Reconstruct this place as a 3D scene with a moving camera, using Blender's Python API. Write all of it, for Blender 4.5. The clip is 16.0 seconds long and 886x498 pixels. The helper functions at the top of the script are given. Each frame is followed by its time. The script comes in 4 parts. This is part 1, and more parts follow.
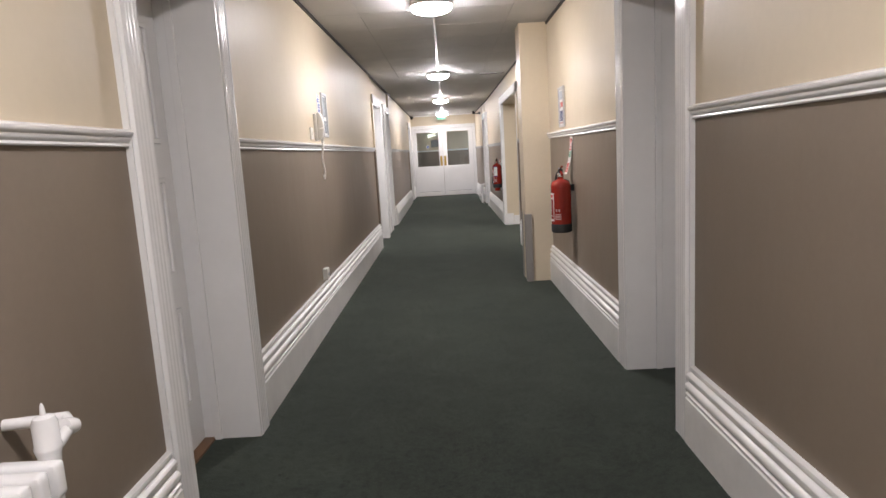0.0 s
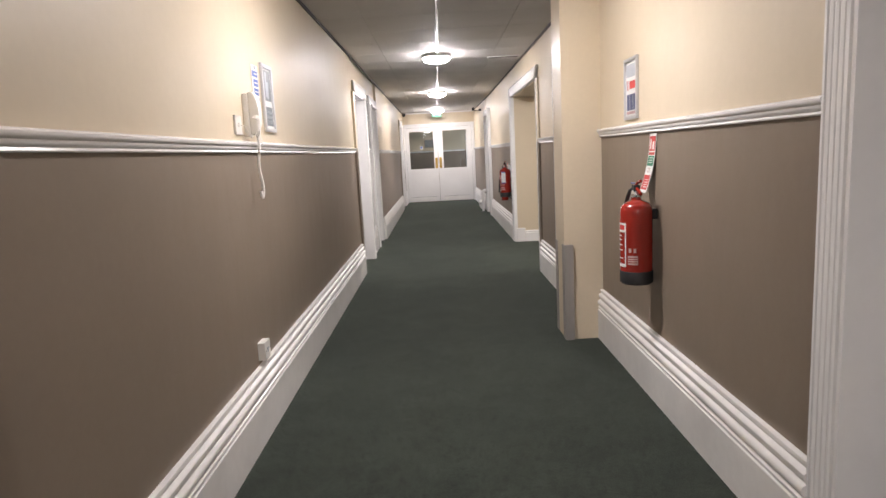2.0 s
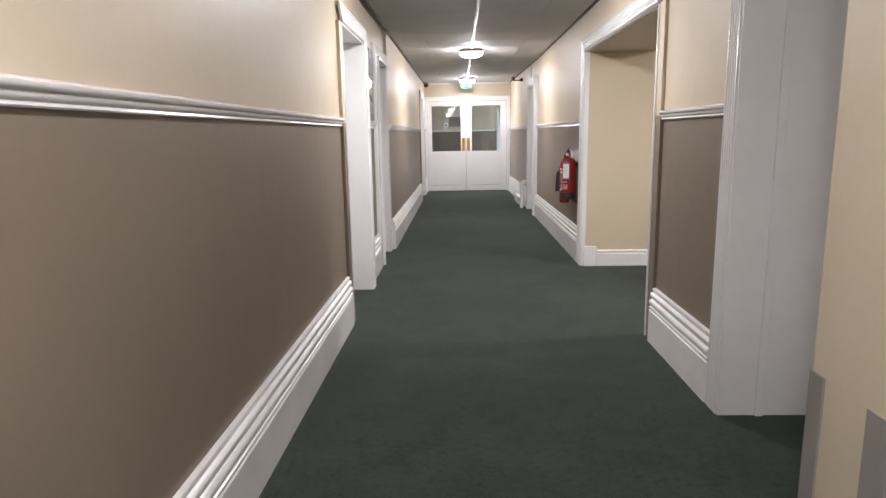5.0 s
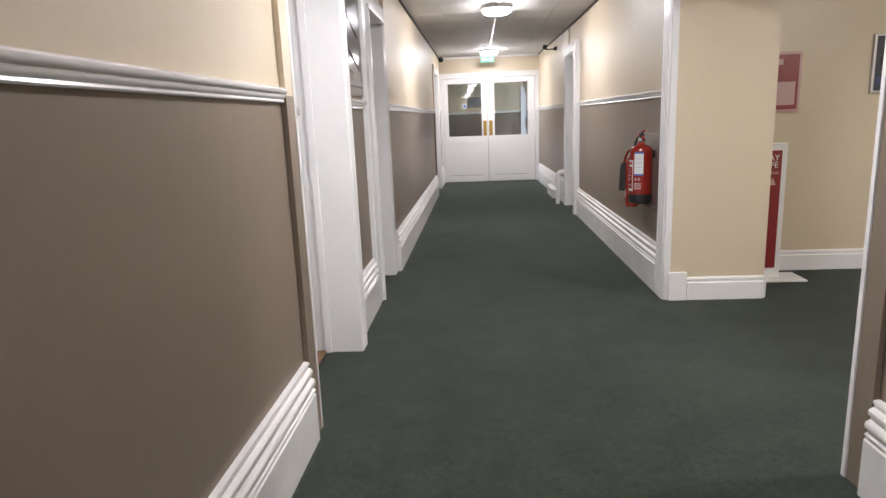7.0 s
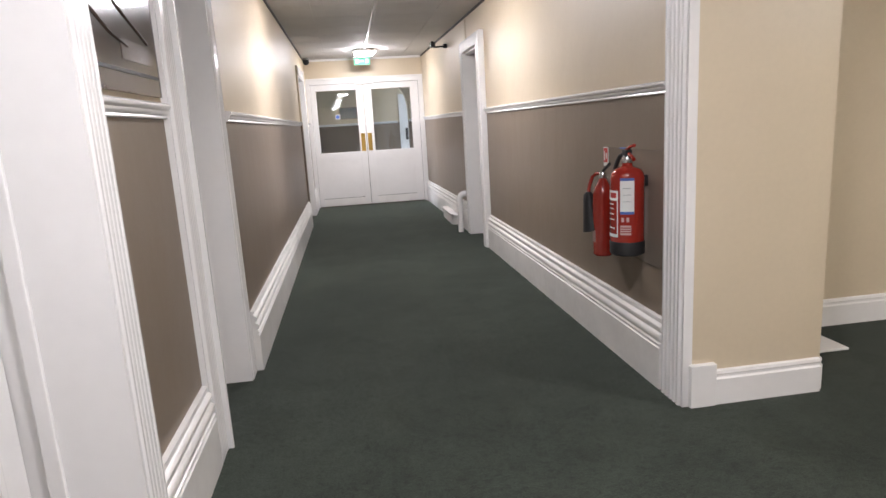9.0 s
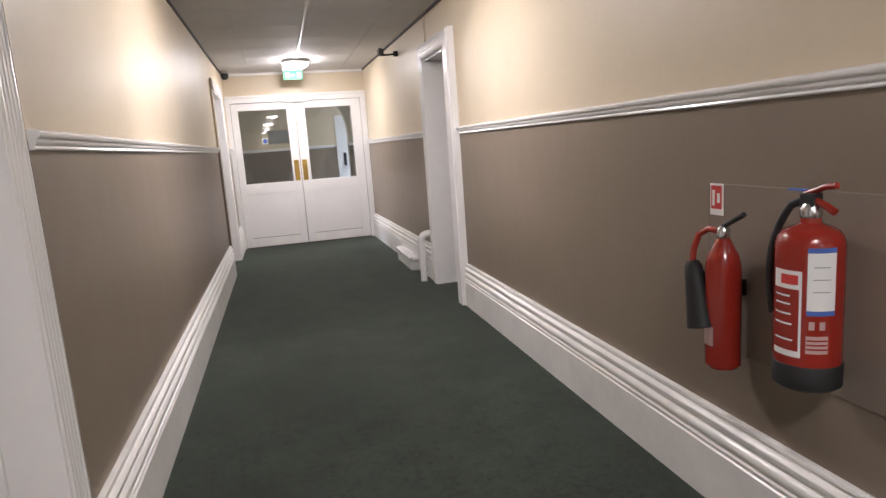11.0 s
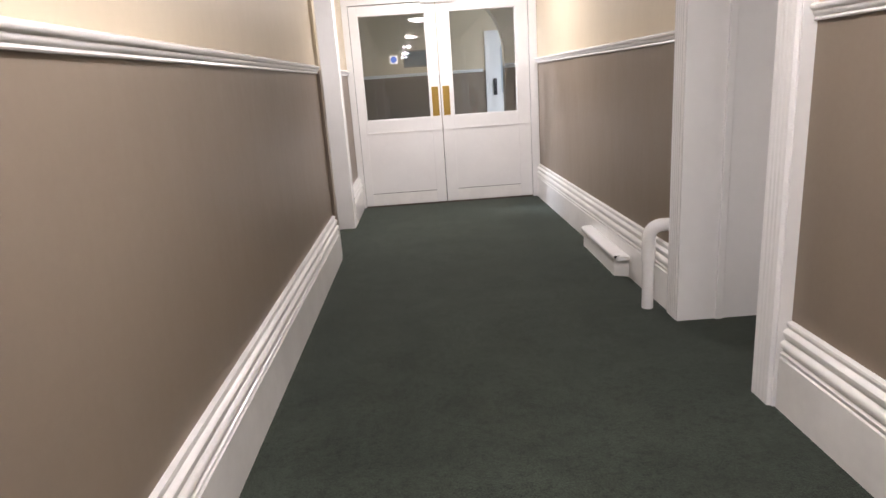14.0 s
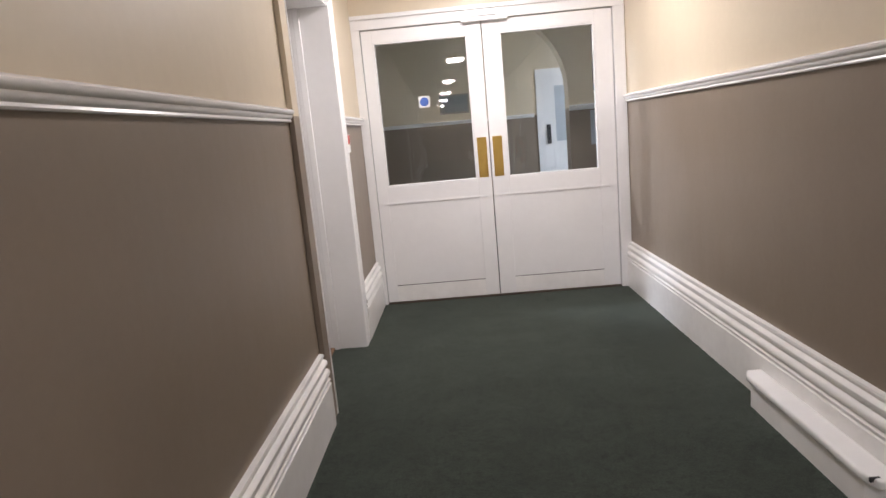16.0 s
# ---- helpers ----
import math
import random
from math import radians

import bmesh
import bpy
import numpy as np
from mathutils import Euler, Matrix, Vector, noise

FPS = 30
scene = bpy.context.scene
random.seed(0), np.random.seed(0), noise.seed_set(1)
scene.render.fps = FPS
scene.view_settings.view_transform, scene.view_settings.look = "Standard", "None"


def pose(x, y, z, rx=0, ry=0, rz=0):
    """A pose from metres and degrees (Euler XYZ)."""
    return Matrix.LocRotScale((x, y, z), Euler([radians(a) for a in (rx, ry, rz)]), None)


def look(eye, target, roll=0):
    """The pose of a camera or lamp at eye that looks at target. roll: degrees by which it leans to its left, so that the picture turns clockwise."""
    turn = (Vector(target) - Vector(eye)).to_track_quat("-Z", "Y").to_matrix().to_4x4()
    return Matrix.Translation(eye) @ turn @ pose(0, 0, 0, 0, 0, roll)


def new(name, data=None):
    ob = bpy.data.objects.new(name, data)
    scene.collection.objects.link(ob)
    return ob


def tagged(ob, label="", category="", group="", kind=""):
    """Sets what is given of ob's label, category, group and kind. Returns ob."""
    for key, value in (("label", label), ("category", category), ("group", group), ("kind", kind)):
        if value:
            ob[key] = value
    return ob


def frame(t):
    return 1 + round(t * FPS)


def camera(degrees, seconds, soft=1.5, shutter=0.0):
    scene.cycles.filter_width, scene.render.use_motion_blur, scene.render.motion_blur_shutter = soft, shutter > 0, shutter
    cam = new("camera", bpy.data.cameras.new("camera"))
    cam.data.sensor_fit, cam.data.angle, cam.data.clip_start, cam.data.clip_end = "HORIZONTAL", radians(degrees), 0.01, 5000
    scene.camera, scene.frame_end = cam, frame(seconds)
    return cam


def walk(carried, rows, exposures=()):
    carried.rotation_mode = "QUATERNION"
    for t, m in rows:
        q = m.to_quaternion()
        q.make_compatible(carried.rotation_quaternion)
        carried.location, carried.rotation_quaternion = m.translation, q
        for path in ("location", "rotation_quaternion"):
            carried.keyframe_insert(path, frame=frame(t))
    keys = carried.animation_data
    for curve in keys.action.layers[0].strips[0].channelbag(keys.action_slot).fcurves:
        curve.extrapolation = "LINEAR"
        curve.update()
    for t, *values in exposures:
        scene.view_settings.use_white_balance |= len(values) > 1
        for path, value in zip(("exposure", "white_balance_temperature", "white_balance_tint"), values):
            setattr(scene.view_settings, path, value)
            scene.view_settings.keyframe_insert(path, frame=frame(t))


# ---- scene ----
cam = camera(71.2, 16.0)
PATH = [
    (0, (0.012, -1.945, 1.253), (-0.014, 0.031, 0.947), -3.4),
    (0.5, (0.014, -1.484, 1.271), (-0.013, 0.491, 0.957), -2.9),
    (1, (-0.046, -1.086, 1.298), (0.071, 0.879, 0.943), -4.4),
    (1.5, (-0.038, -0.627, 1.3), (0.054, 1.352, 1.03), -2.0),
    (2, (-0.069, -0.173, 1.279), (-0.069, 1.804, 0.973), -3.0),
    (2.5, (-0.087, 0.321, 1.26), (-0.076, 2.29, 0.909), -4.0),
    (3, (-0.106, 0.789, 1.277), (-0.247, 2.757, 0.951), -3.9),
    (3.5, (-0.155, 1.221, 1.274), (-0.13, 3.182, 0.883), -4.0),
    (4, (-0.167, 1.697, 1.274), (-0.165, 3.667, 0.926), -2.9),
    (4.2, (-0.181, 1.870, 1.268), (-0.218, 3.836, 0.903), -1.5),
    (6.5, (-0.204, 3.893, 1.271), (-0.308, 5.856, 0.906), -1.8),
    (7, (-0.257, 4.351, 1.251), (-0.38, 6.304, 0.837), -2.3),
    (7.5, (-0.288, 4.813, 1.257), (-0.261, 6.766, 0.826), -3.0),
    (8, (-0.332, 5.268, 1.276), (-0.327, 7.223, 0.857), -1.8),
    (8.5, (-0.341, 5.709, 1.282), (-0.069, 7.642, 0.845), -1.7),
    (9, (-0.37, 6.11, 1.258), (-0.097, 8.051, 0.86), -3.4),
    (9.5, (-0.408, 6.494, 1.251), (-0.103, 8.43, 0.85), -2.9),
    (9.7, (-0.426, 6.645, 1.256), (0.026, 8.551, 0.844), -4.1),
    (11.8, (-0.317, 8.227, 1.275), (0.165, 10.143, 0.954), -4.1),
    (12, (-0.327, 8.407, 1.26), (0.011, 10.344, 0.893), -1.6),
    (12.5, (-0.332, 8.828, 1.266), (-0.052, 10.764, 0.85), -2.0),
    (13, (-0.3, 9.256, 1.244), (-0.268, 11.205, 0.796), -3.2),
    (13.5, (-0.295, 9.685, 1.229), (-0.393, 11.613, 0.705), -3.4),
    (14, (-0.259, 10.129, 1.227), (-0.225, 12.059, 0.702), -4.0),
    (14.5, (-0.243, 10.644, 1.243), (-0.326, 12.564, 0.69), -3.5),
    (15, (-0.263, 11.096, 1.257), (-0.188, 13.029, 0.749), -4.3),
    (15.5, (-0.25, 11.53, 1.242), (-0.302, 13.482, 0.806), -6.0),
    (16, (-0.28, 12.005, 1.235), (-0.36, 13.969, 0.864), -5.2),
]
EXPOSURES = [(0.0, -0.06, 6450, 12), (2.0, 0.06, 6600, 13), (4.0, 0.12, 6400, 11), (6.5, 0.15, 6280, 11), (8.5, 0.14, 6300, 12),
             (9.7, 0.13, 6450, 13), (12.0, 0.04, 6600, 14), (13.5, 0.02, 6650, 14), (14.5, 0.42, 6650, 14), (15.0, 0.30, 6650, 14), (15.5, 0.26, 6620, 14), (16.0, -0.02, 6600, 14)]
walk(cam, [(t, look(eye, target, roll)) for t, eye, target, roll in PATH], EXPOSURES)

# ---- light ----
world = bpy.data.worlds.new("world")
scene.world = world
world.use_nodes = True
world.node_tree.nodes["Background"].inputs[0].default_value = (0.01, 0.011, 0.013, 1)
world.node_tree.nodes["Background"].inputs[1].default_value = 0.3
LAMP = 165.0            # glow of the ceiling light diffusers
LAMP_COLOUR = (1.0, 0.965, 0.985, 1)
# strength and tint of the added lobby fill light
LOBBY_FILL_GLOW = 260.0
LOBBY_FILL_COLOUR = (1.0, 0.95, 0.90, 1)
# strength and cool tint of the fill lights added in the hall
HALL_FILL_GLOW = 600.0
HALL_FILL_COLOUR = (0.74, 0.84, 1.0, 1)


# ---- materials ----
def nodes_of(name):
    m = bpy.data.materials.new(name)
    m.use_nodes = True
    nt = m.node_tree
    return m, nt, nt.nodes["Principled BSDF"]


def link(nt, a, b):
    nt.links.new(a, b)


def mottled(nt, colour, amount, scale, fine=60.0):
    """A colour with soft stains and fine grain."""
    co = nt.nodes.new("ShaderNodeNewGeometry").outputs["Position"]
    big = nt.nodes.new("ShaderNodeTexNoise")
    big.inputs["Scale"].default_value, big.inputs["Detail"].default_value = scale, 5
    small = nt.nodes.new("ShaderNodeTexNoise")
    small.inputs["Scale"].default_value, small.inputs["Detail"].default_value = fine, 3
    for n in (big, small):
        link(nt, co, n.inputs["Vector"])
    add = nt.nodes.new("ShaderNodeMath")
    add.operation = "MULTIPLY_ADD"
    add.inputs[1].default_value = 0.35
    link(nt, small.outputs["Fac"], add.inputs[0])
    link(nt, big.outputs["Fac"], add.inputs[2])
    ramp = nt.nodes.new("ShaderNodeMapRange")
    ramp.inputs["From Min"].default_value, ramp.inputs["From Max"].default_value = 0.45, 0.9
    ramp.inputs["To Min"].default_value, ramp.inputs["To Max"].default_value = 1 - amount, 1 + amount
    link(nt, add.outputs[0], ramp.inputs["Value"])
    mul = nt.nodes.new("ShaderNodeVectorMath")
    mul.operation = "SCALE"
    mul.inputs[0].default_value = colour[:3]
    link(nt, ramp.outputs[0], mul.inputs["Scale"])
    return mul.outputs[0], big, small


def bumped(nt, bsdf, source, strength, distance):
    b = nt.nodes.new("ShaderNodeBump")
    b.inputs["Strength"].default_value, b.inputs["Distance"].default_value = strength, distance
    link(nt, source, b.inputs["Height"])
    link(nt, b.outputs[0], bsdf.inputs["Normal"])


def paint(name, colour, rough=0.4, amount=0.04, scale=2.0, fine=60.0, bump=0.15, distance=0.002, metal=0.0, coat=0.0):
    m, nt, bsdf = nodes_of(name)
    col, big, small = mottled(nt, colour, amount, scale, fine)
    link(nt, col, bsdf.inputs["Base Color"])
    bsdf.inputs["Roughness"].default_value, bsdf.inputs["Metallic"].default_value = rough, metal
    bsdf.inputs["Coat Weight"].default_value = coat
    if bump:
        bumped(nt, bsdf, small.outputs["Fac"], bump, distance)
    return m


def two_tone(name, upper, lower, height):
    """Wall paint with one colour above the dado rail and another below it."""
    m, nt, bsdf = nodes_of(name)
    up, big, small = mottled(nt, upper, 0.035, 1.3, 34.0)
    low, _, _ = mottled(nt, lower, 0.06, 1.1, 45.0)
    sep = nt.nodes.new("ShaderNodeSeparateXYZ")
    link(nt, nt.nodes.new("ShaderNodeNewGeometry").outputs["Position"], sep.inputs[0])
    gt = nt.nodes.new("ShaderNodeMath")
    gt.operation = "GREATER_THAN"
    gt.inputs[1].default_value = height
    link(nt, sep.outputs["Z"], gt.inputs[0])
    mix = nt.nodes.new("ShaderNodeMix")
    mix.data_type = "RGBA"
    link(nt, gt.outputs[0], mix.inputs["Factor"])
    link(nt, low, mix.inputs["A"])
    link(nt, up, mix.inputs["B"])
    link(nt, mix.outputs["Result"], bsdf.inputs["Base Color"])
    rough = nt.nodes.new("ShaderNodeMapRange")
    rough.inputs["To Min"].default_value, rough.inputs["To Max"].default_value = 0.40, 0.46
    link(nt, gt.outputs[0], rough.inputs["Value"])
    link(nt, rough.outputs[0], bsdf.inputs["Roughness"])
    bsdf.inputs["Specular IOR Level"].default_value = 0.36
    bumped(nt, bsdf, noise_at(nt, 5.5, 2, 0.45, (1, 1, 0.5)), 0.22, 0.016)
    return m


def noise_at(nt, scale, detail, rough=0.5, stretch=(1, 1, 1)):
    n = nt.nodes.new("ShaderNodeTexNoise")
    n.inputs["Scale"].default_value, n.inputs["Detail"].default_value, n.inputs["Roughness"].default_value = scale, detail, rough
    mp = nt.nodes.new("ShaderNodeMapping")
    mp.inputs["Scale"].default_value = stretch
    link(nt, nt.nodes.new("ShaderNodeNewGeometry").outputs["Position"], mp.inputs["Vector"])
    link(nt, mp.outputs[0], n.inputs["Vector"])
    return n.outputs["Fac"]


def ranged(nt, source, a, b, lo, hi):
    r = nt.nodes.new("ShaderNodeMapRange")
    for key, value in (("From Min", a), ("From Max", b), ("To Min", lo), ("To Max", hi)):
        r.inputs[key].default_value = value
    link(nt, source, r.inputs["Value"])
    return r.outputs[0]


def times(nt, p, q):
    m = nt.nodes.new("ShaderNodeMath")
    m.operation = "MULTIPLY"
    link(nt, p, m.inputs[0])
    link(nt, q, m.inputs[1])
    return m.outputs[0]


def carpet_material():
    """Cut-pile carpet: broad wear, trodden blotches, dark specks and a fine pile."""
    m, nt, bsdf = nodes_of("carpet_green")
    wear = ranged(nt, noise_at(nt, 0.8, 4), 0.3, 0.7, 0.78, 1.22)
    blot = ranged(nt, noise_at(nt, 4.2, 8, 0.76), 0.32, 0.68, 0.74, 1.26)
    speck = ranged(nt, noise_at(nt, 34.0, 4, 0.7), 0.30, 0.52, 0.62, 1.06)
    pile = noise_at(nt, 150.0, 4, 0.65)
    pile_tone = ranged(nt, pile, 0.28, 0.72, 0.45, 1.55)
    tone = times(nt, times(nt, wear, blot), times(nt, speck, pile_tone))
    col = nt.nodes.new("ShaderNodeVectorMath")
    col.operation = "SCALE"
    col.inputs[0].default_value = (0.0330, 0.0405, 0.0320)
    link(nt, tone, col.inputs["Scale"])
    link(nt, col.outputs[0], bsdf.inputs["Base Color"])
    bsdf.inputs["Roughness"].default_value = 0.9
    bsdf.inputs["Specular IOR Level"].default_value = 0.08
    bsdf.inputs["Sheen Weight"].default_value = 0.105
    bsdf.inputs["Sheen Roughness"].default_value = 0.5
    bsdf.inputs["Sheen Tint"].default_value = (0.9, 1.0, 0.93, 1)
    bumped(nt, bsdf, pile, 0.7, 0.005)
    return m


def glow(name, colour, strength):
    m, nt, bsdf = nodes_of(name)
    bsdf.inputs["Base Color"].default_value = (0.85, 0.85, 0.83, 1)
    bsdf.inputs["Emission Color"].default_value = colour
    bsdf.inputs["Emission Strength"].default_value = strength
    return m


def glass_material():
    m, nt, bsdf = nodes_of("window_glass")
    bsdf.inputs["Base Color"].default_value = (0.9, 0.95, 0.97, 1)
    bsdf.inputs["Roughness"].default_value = 0.01
    bsdf.inputs["Transmission Weight"].default_value = 1.0
    bsdf.inputs["IOR"].default_value = 1.5
    return m


CREAM, TAUPE = (0.63, 0.537, 0.398), (0.232, 0.184, 0.141)
M_WALL = two_tone("wall_paint", CREAM, TAUPE, 1.352)
M_CREAM = paint("cream_paint", CREAM, 0.4, 0.04, 1.5, 40.0, 0.2)
M_WHITE = paint("white_gloss", (0.81, 0.80, 0.79), 0.24, 0.03, 3.0, 25.0, 0.12, 0.003)
M_WORN = paint("white_gloss_scuffed", (0.79, 0.775, 0.75), 0.28, 0.07, 4.0, 22.0, 0.15, 0.003)
M_CEIL = paint("ceiling_tile", (0.58, 0.57, 0.555), 0.7, 0.05, 2.5, 90.0, 0.4, 0.002)
M_GAP = paint("shadow_gap", (0.05, 0.045, 0.04), 0.7)
M_CARPET = carpet_material()
M_PLASTIC = paint("white_plastic", (0.80, 0.78, 0.73), 0.3, 0.02, 8.0, 80.0, 0.0)
M_CORD = paint("cord_plastic", (0.78, 0.75, 0.70), 0.4, 0.02, 8.0, 80.0, 0.0)
M_SILVER = paint("brushed_aluminium", (0.62, 0.62, 0.63), 0.35, 0.03, 6.0, 120.0, 0.1, 0.001, 0.6)
M_STEEL = paint("steel", (0.6, 0.6, 0.6), 0.25, 0.04, 6.0, 90.0, 0.0, 0.001, 1.0)
M_BRASS = paint("worn_brass", (0.55, 0.36, 0.10), 0.33, 0.10, 9.0, 60.0, 0.1, 0.001, 1.0)
M_RED = paint("red_enamel", (0.29, 0.020, 0.012), 0.22, 0.05, 5.0, 60.0, 0.0, coat=0.3)
M_BLACK = paint("black_rubber", (0.011, 0.011, 0.012), 0.6, 0.1, 8.0, 80.0, 0.1)
M_PAPER = paint("white_paper", (0.78, 0.78, 0.76), 0.5, 0.02, 6.0, 60.0, 0.0)
M_INK_RED = paint("red_ink", (0.55, 0.045, 0.04), 0.45, 0.04, 6.0, 60.0, 0.0)
M_SIGN_RED = paint("dark_red_print", (0.24, 0.025, 0.025), 0.4, 0.06, 6.0, 60.0, 0.0)
M_INK_BLUE = paint("blue_ink", (0.06, 0.13, 0.42), 0.45, 0.04, 6.0, 60.0, 0.0)
M_INK_NAVY = paint("navy_ink", (0.06, 0.08, 0.17), 0.45, 0.04, 6.0, 60.0, 0.0)
M_INK_GREEN = paint("green_ink", (0.02, 0.22, 0.12), 0.45, 0.04, 6.0, 60.0, 0.0)
M_INK_GREY = paint("grey_ink", (0.20, 0.225, 0.235), 0.4, 0.05, 6.0, 60.0, 0.0)
M_INK_PALE = paint("pale_ink", (0.42, 0.46, 0.50), 0.4, 0.05, 6.0, 60.0, 0.0)
M_INK_PINK = paint("faded_pink_ink", (0.55, 0.36, 0.34), 0.45, 0.04, 6.0, 60.0, 0.0)
M_INK_ORANGE = paint("orange_ink", (0.36, 0.16, 0.09), 0.45, 0.06, 6.0, 60.0, 0.0)
M_INK_DUSK = paint("dusk_print", (0.045, 0.050, 0.062), 0.35, 0.25, 9.0, 60.0, 0.0)
M_BLACK_INK = paint("black_ink", (0.02, 0.02, 0.022), 0.45, 0.04, 6.0, 60.0, 0.0)
M_BROWN_ART = paint("sepia_print", (0.050, 0.035, 0.030), 0.14, 0.5, 7.0, 20.0, 0.0)
M_BROWN_PALE = paint("sepia_print_pale", (0.085, 0.064, 0.052), 0.2, 0.3, 6.0, 20.0, 0.0)
M_GUARD = paint("grey_guard", (0.27, 0.25, 0.23), 0.45, 0.05, 5.0, 50.0, 0.1)
M_WOOD = paint("bare_wood", (0.20, 0.11, 0.055), 0.55, 0.25, 9.0, 90.0, 0.2)
M_THRESHOLD = paint("dark_brown_wood", (0.045, 0.024, 0.014), 0.6, 0.3, 9.0, 90.0, 0.2)
M_CLEAR = paint("backing_board", (0.25, 0.205, 0.165), 0.12, 0.03, 3.0, 40.0, 0.0)
M_GREEN_SIGN = glow("exit_sign_face", (0.15, 0.85, 0.5, 1), 0.28)
M_GREEN_SIGN.node_tree.nodes["Principled BSDF"].inputs["Base Color"].default_value = (0.03, 0.28, 0.15, 1)
M_LAMP = glow("lamp_diffuser", LAMP_COLOUR, LAMP)
M_LOBBY_FILL = glow("lobby_fill_diffuser", LOBBY_FILL_COLOUR, LOBBY_FILL_GLOW)
M_HALL_FILL = glow("hall_fill_diffuser", HALL_FILL_COLOUR, HALL_FILL_GLOW)
M_GLASS = glass_material()


# ---- mesh helpers ----
def box_into(bm, x0, y0, z0, x1, y1, z1, bevel=0.0, segments=2):
    vs = [bm.verts.new((x, y, z)) for x in (x0, x1) for y in (y0, y1) for z in (z0, z1)]
    quads = ((0, 1, 3, 2), (4, 6, 7, 5), (0, 4, 5, 1), (2, 3, 7, 6), (0, 2, 6, 4), (1, 5, 7, 3))
    fs = [bm.faces.new([vs[i] for i in q]) for q in quads]
    if bevel:
        es = {e for f in fs for e in f.edges}
        bmesh.ops.bevel(bm, geom=list(es), offset=bevel, segments=segments, affect="EDGES", profile=0.6)
    return bm


def box(x0, y0, z0, x1, y1, z1, bevel=0.0):
    return box_into(bmesh.new(), min(x0, x1), min(y0, y1), min(z0, z1), max(x0, x1), max(y0, y1), max(z0, z1), bevel)


def lathe(rings, sides=32, at=(0, 0, 0)):
    """A turned solid from (radius, height) pairs, closed at both ends."""
    bm = bmesh.new()
    loops = []
    for r, z in rings:
        loops.append([bm.verts.new((at[0] + r * math.cos(2 * math.pi * i / sides), at[1] + r * math.sin(2 * math.pi * i / sides), at[2] + z)) for i in range(sides)])
    for a, b in zip(loops, loops[1:]):
        for i in range(sides):
            bm.faces.new((a[i], a[(i + 1) % sides], b[(i + 1) % sides], b[i]))
    bm.faces.new(loops[0][::-1])
    bm.faces.new(loops[-1])
    bmesh.ops.recalc_face_normals(bm, faces=bm.faces)
    return bm


def tube(points, radius, sides=12):
    """A round bar along a line of points."""
    pts = [Vector(p) for p in points]
    bm = bmesh.new()
    loops, side = [], None
    for i, p in enumerate(pts):
        d = (pts[min(i + 1, len(pts) - 1)] - pts[max(i - 1, 0)]).normalized()
        if side is None:
            side = d.orthogonal().normalized()
        side = (side - d * side.dot(d)).normalized()
        other = d.cross(side)
        loops.append([bm.verts.new(p + radius * (math.cos(a) * side + math.sin(a) * other)) for a in (2 * math.pi * k / sides for k in range(sides))])
    for a, b in zip(loops, loops[1:]):
        for i in range(sides):
            bm.faces.new((a[i], a[(i + 1) % sides], b[(i + 1) % sides], b[i]))
    bm.faces.new(loops[0][::-1])
    bm.faces.new(loops[-1])
    bmesh.ops.recalc_face_normals(bm, faces=bm.faces)
    return bm


def sweep(profile, start, end, out):
    """A moulding: profile of (distance out, height) pairs carried from start to end on the floor plan; out is the direction away from the wall."""
    bm = bmesh.new()
    s, e, o = Vector((*start, 0)), Vector((*end, 0)), Vector((*out, 0))
    loops = [[bm.verts.new(p + o * d + Vector((0, 0, h))) for d, h in profile] for p in (s, e)]
    n = len(profile)
    for i in range(n):
        bm.faces.new((loops[0][i], loops[0][(i + 1) % n], loops[1][(i + 1) % n], loops[1][i]))
    bm.faces.new(loops[0][::-1])
    bm.faces.new(loops[1])
    bmesh.ops.recalc_face_normals(bm, faces=bm.faces)
    return bm


def part(name, bm, material, parent=None, label="", smooth=False):
    me = bpy.data.meshes.new(name)
    bm.to_mesh(me)
    bm.free()
    if smooth:
        me.shade_smooth()
        me.set_sharp_from_angle(angle=radians(38))
    me.materials.append(material)
    ob = new(name, me)
    if parent is not None:
        ob.parent = parent
        ob.matrix_parent_inverse = Matrix.Translation(-parent.location)
    if label:
        ob["label"] = label
    return ob


def thing(name, at, label, category, group="", kind=""):
    ob = new(name)
    ob.location = at
    ob.empty_display_size = 0.1
    return tagged(ob, label, category, group, kind)


def structure(name, bm, material, label, category, smooth=False):
    return tagged(part(name, bm, material, smooth=smooth), label, category, kind="structure")


def lettering(text, size, material, parent, m, name="lettering"):
    cu = bpy.data.curves.new("lettering", "FONT")
    cu.body, cu.size, cu.align_x, cu.extrude = text, size, "CENTER", 0.0004
    tmp = bpy.data.objects.new("lettering", cu)
    scene.collection.objects.link(tmp)
    me = bpy.data.meshes.new_from_object(tmp.evaluated_get(bpy.context.evaluated_depsgraph_get()))
    bpy.data.objects.remove(tmp)
    me.transform(m)
    me.materials.clear()
    me.materials.append(material)
    ob = new(name, me)
    ob.parent = parent
    ob.matrix_parent_inverse = Matrix.Translation(-parent.location)
    return ob


# ---- the plan ----
LEFT, RIGHT, CEIL = -0.965, 0.98, 2.36
END = 16.5
BACK = -6.5
DOOR_TOP = 1.98
ARCH = 0.125           # width of the door architraves


def right_at(y):
    """The right wall leans in a little past the last side door."""
    return RIGHT - max(0.0, y - 12.2) * 0.0155


def wall_strip(bm, x_in, x_out, y0, y1, z0=0.0, z1=2.6):
    box_into(bm, min(x_in, x_out), y0, z0, max(x_in, x_out), y1, z1)


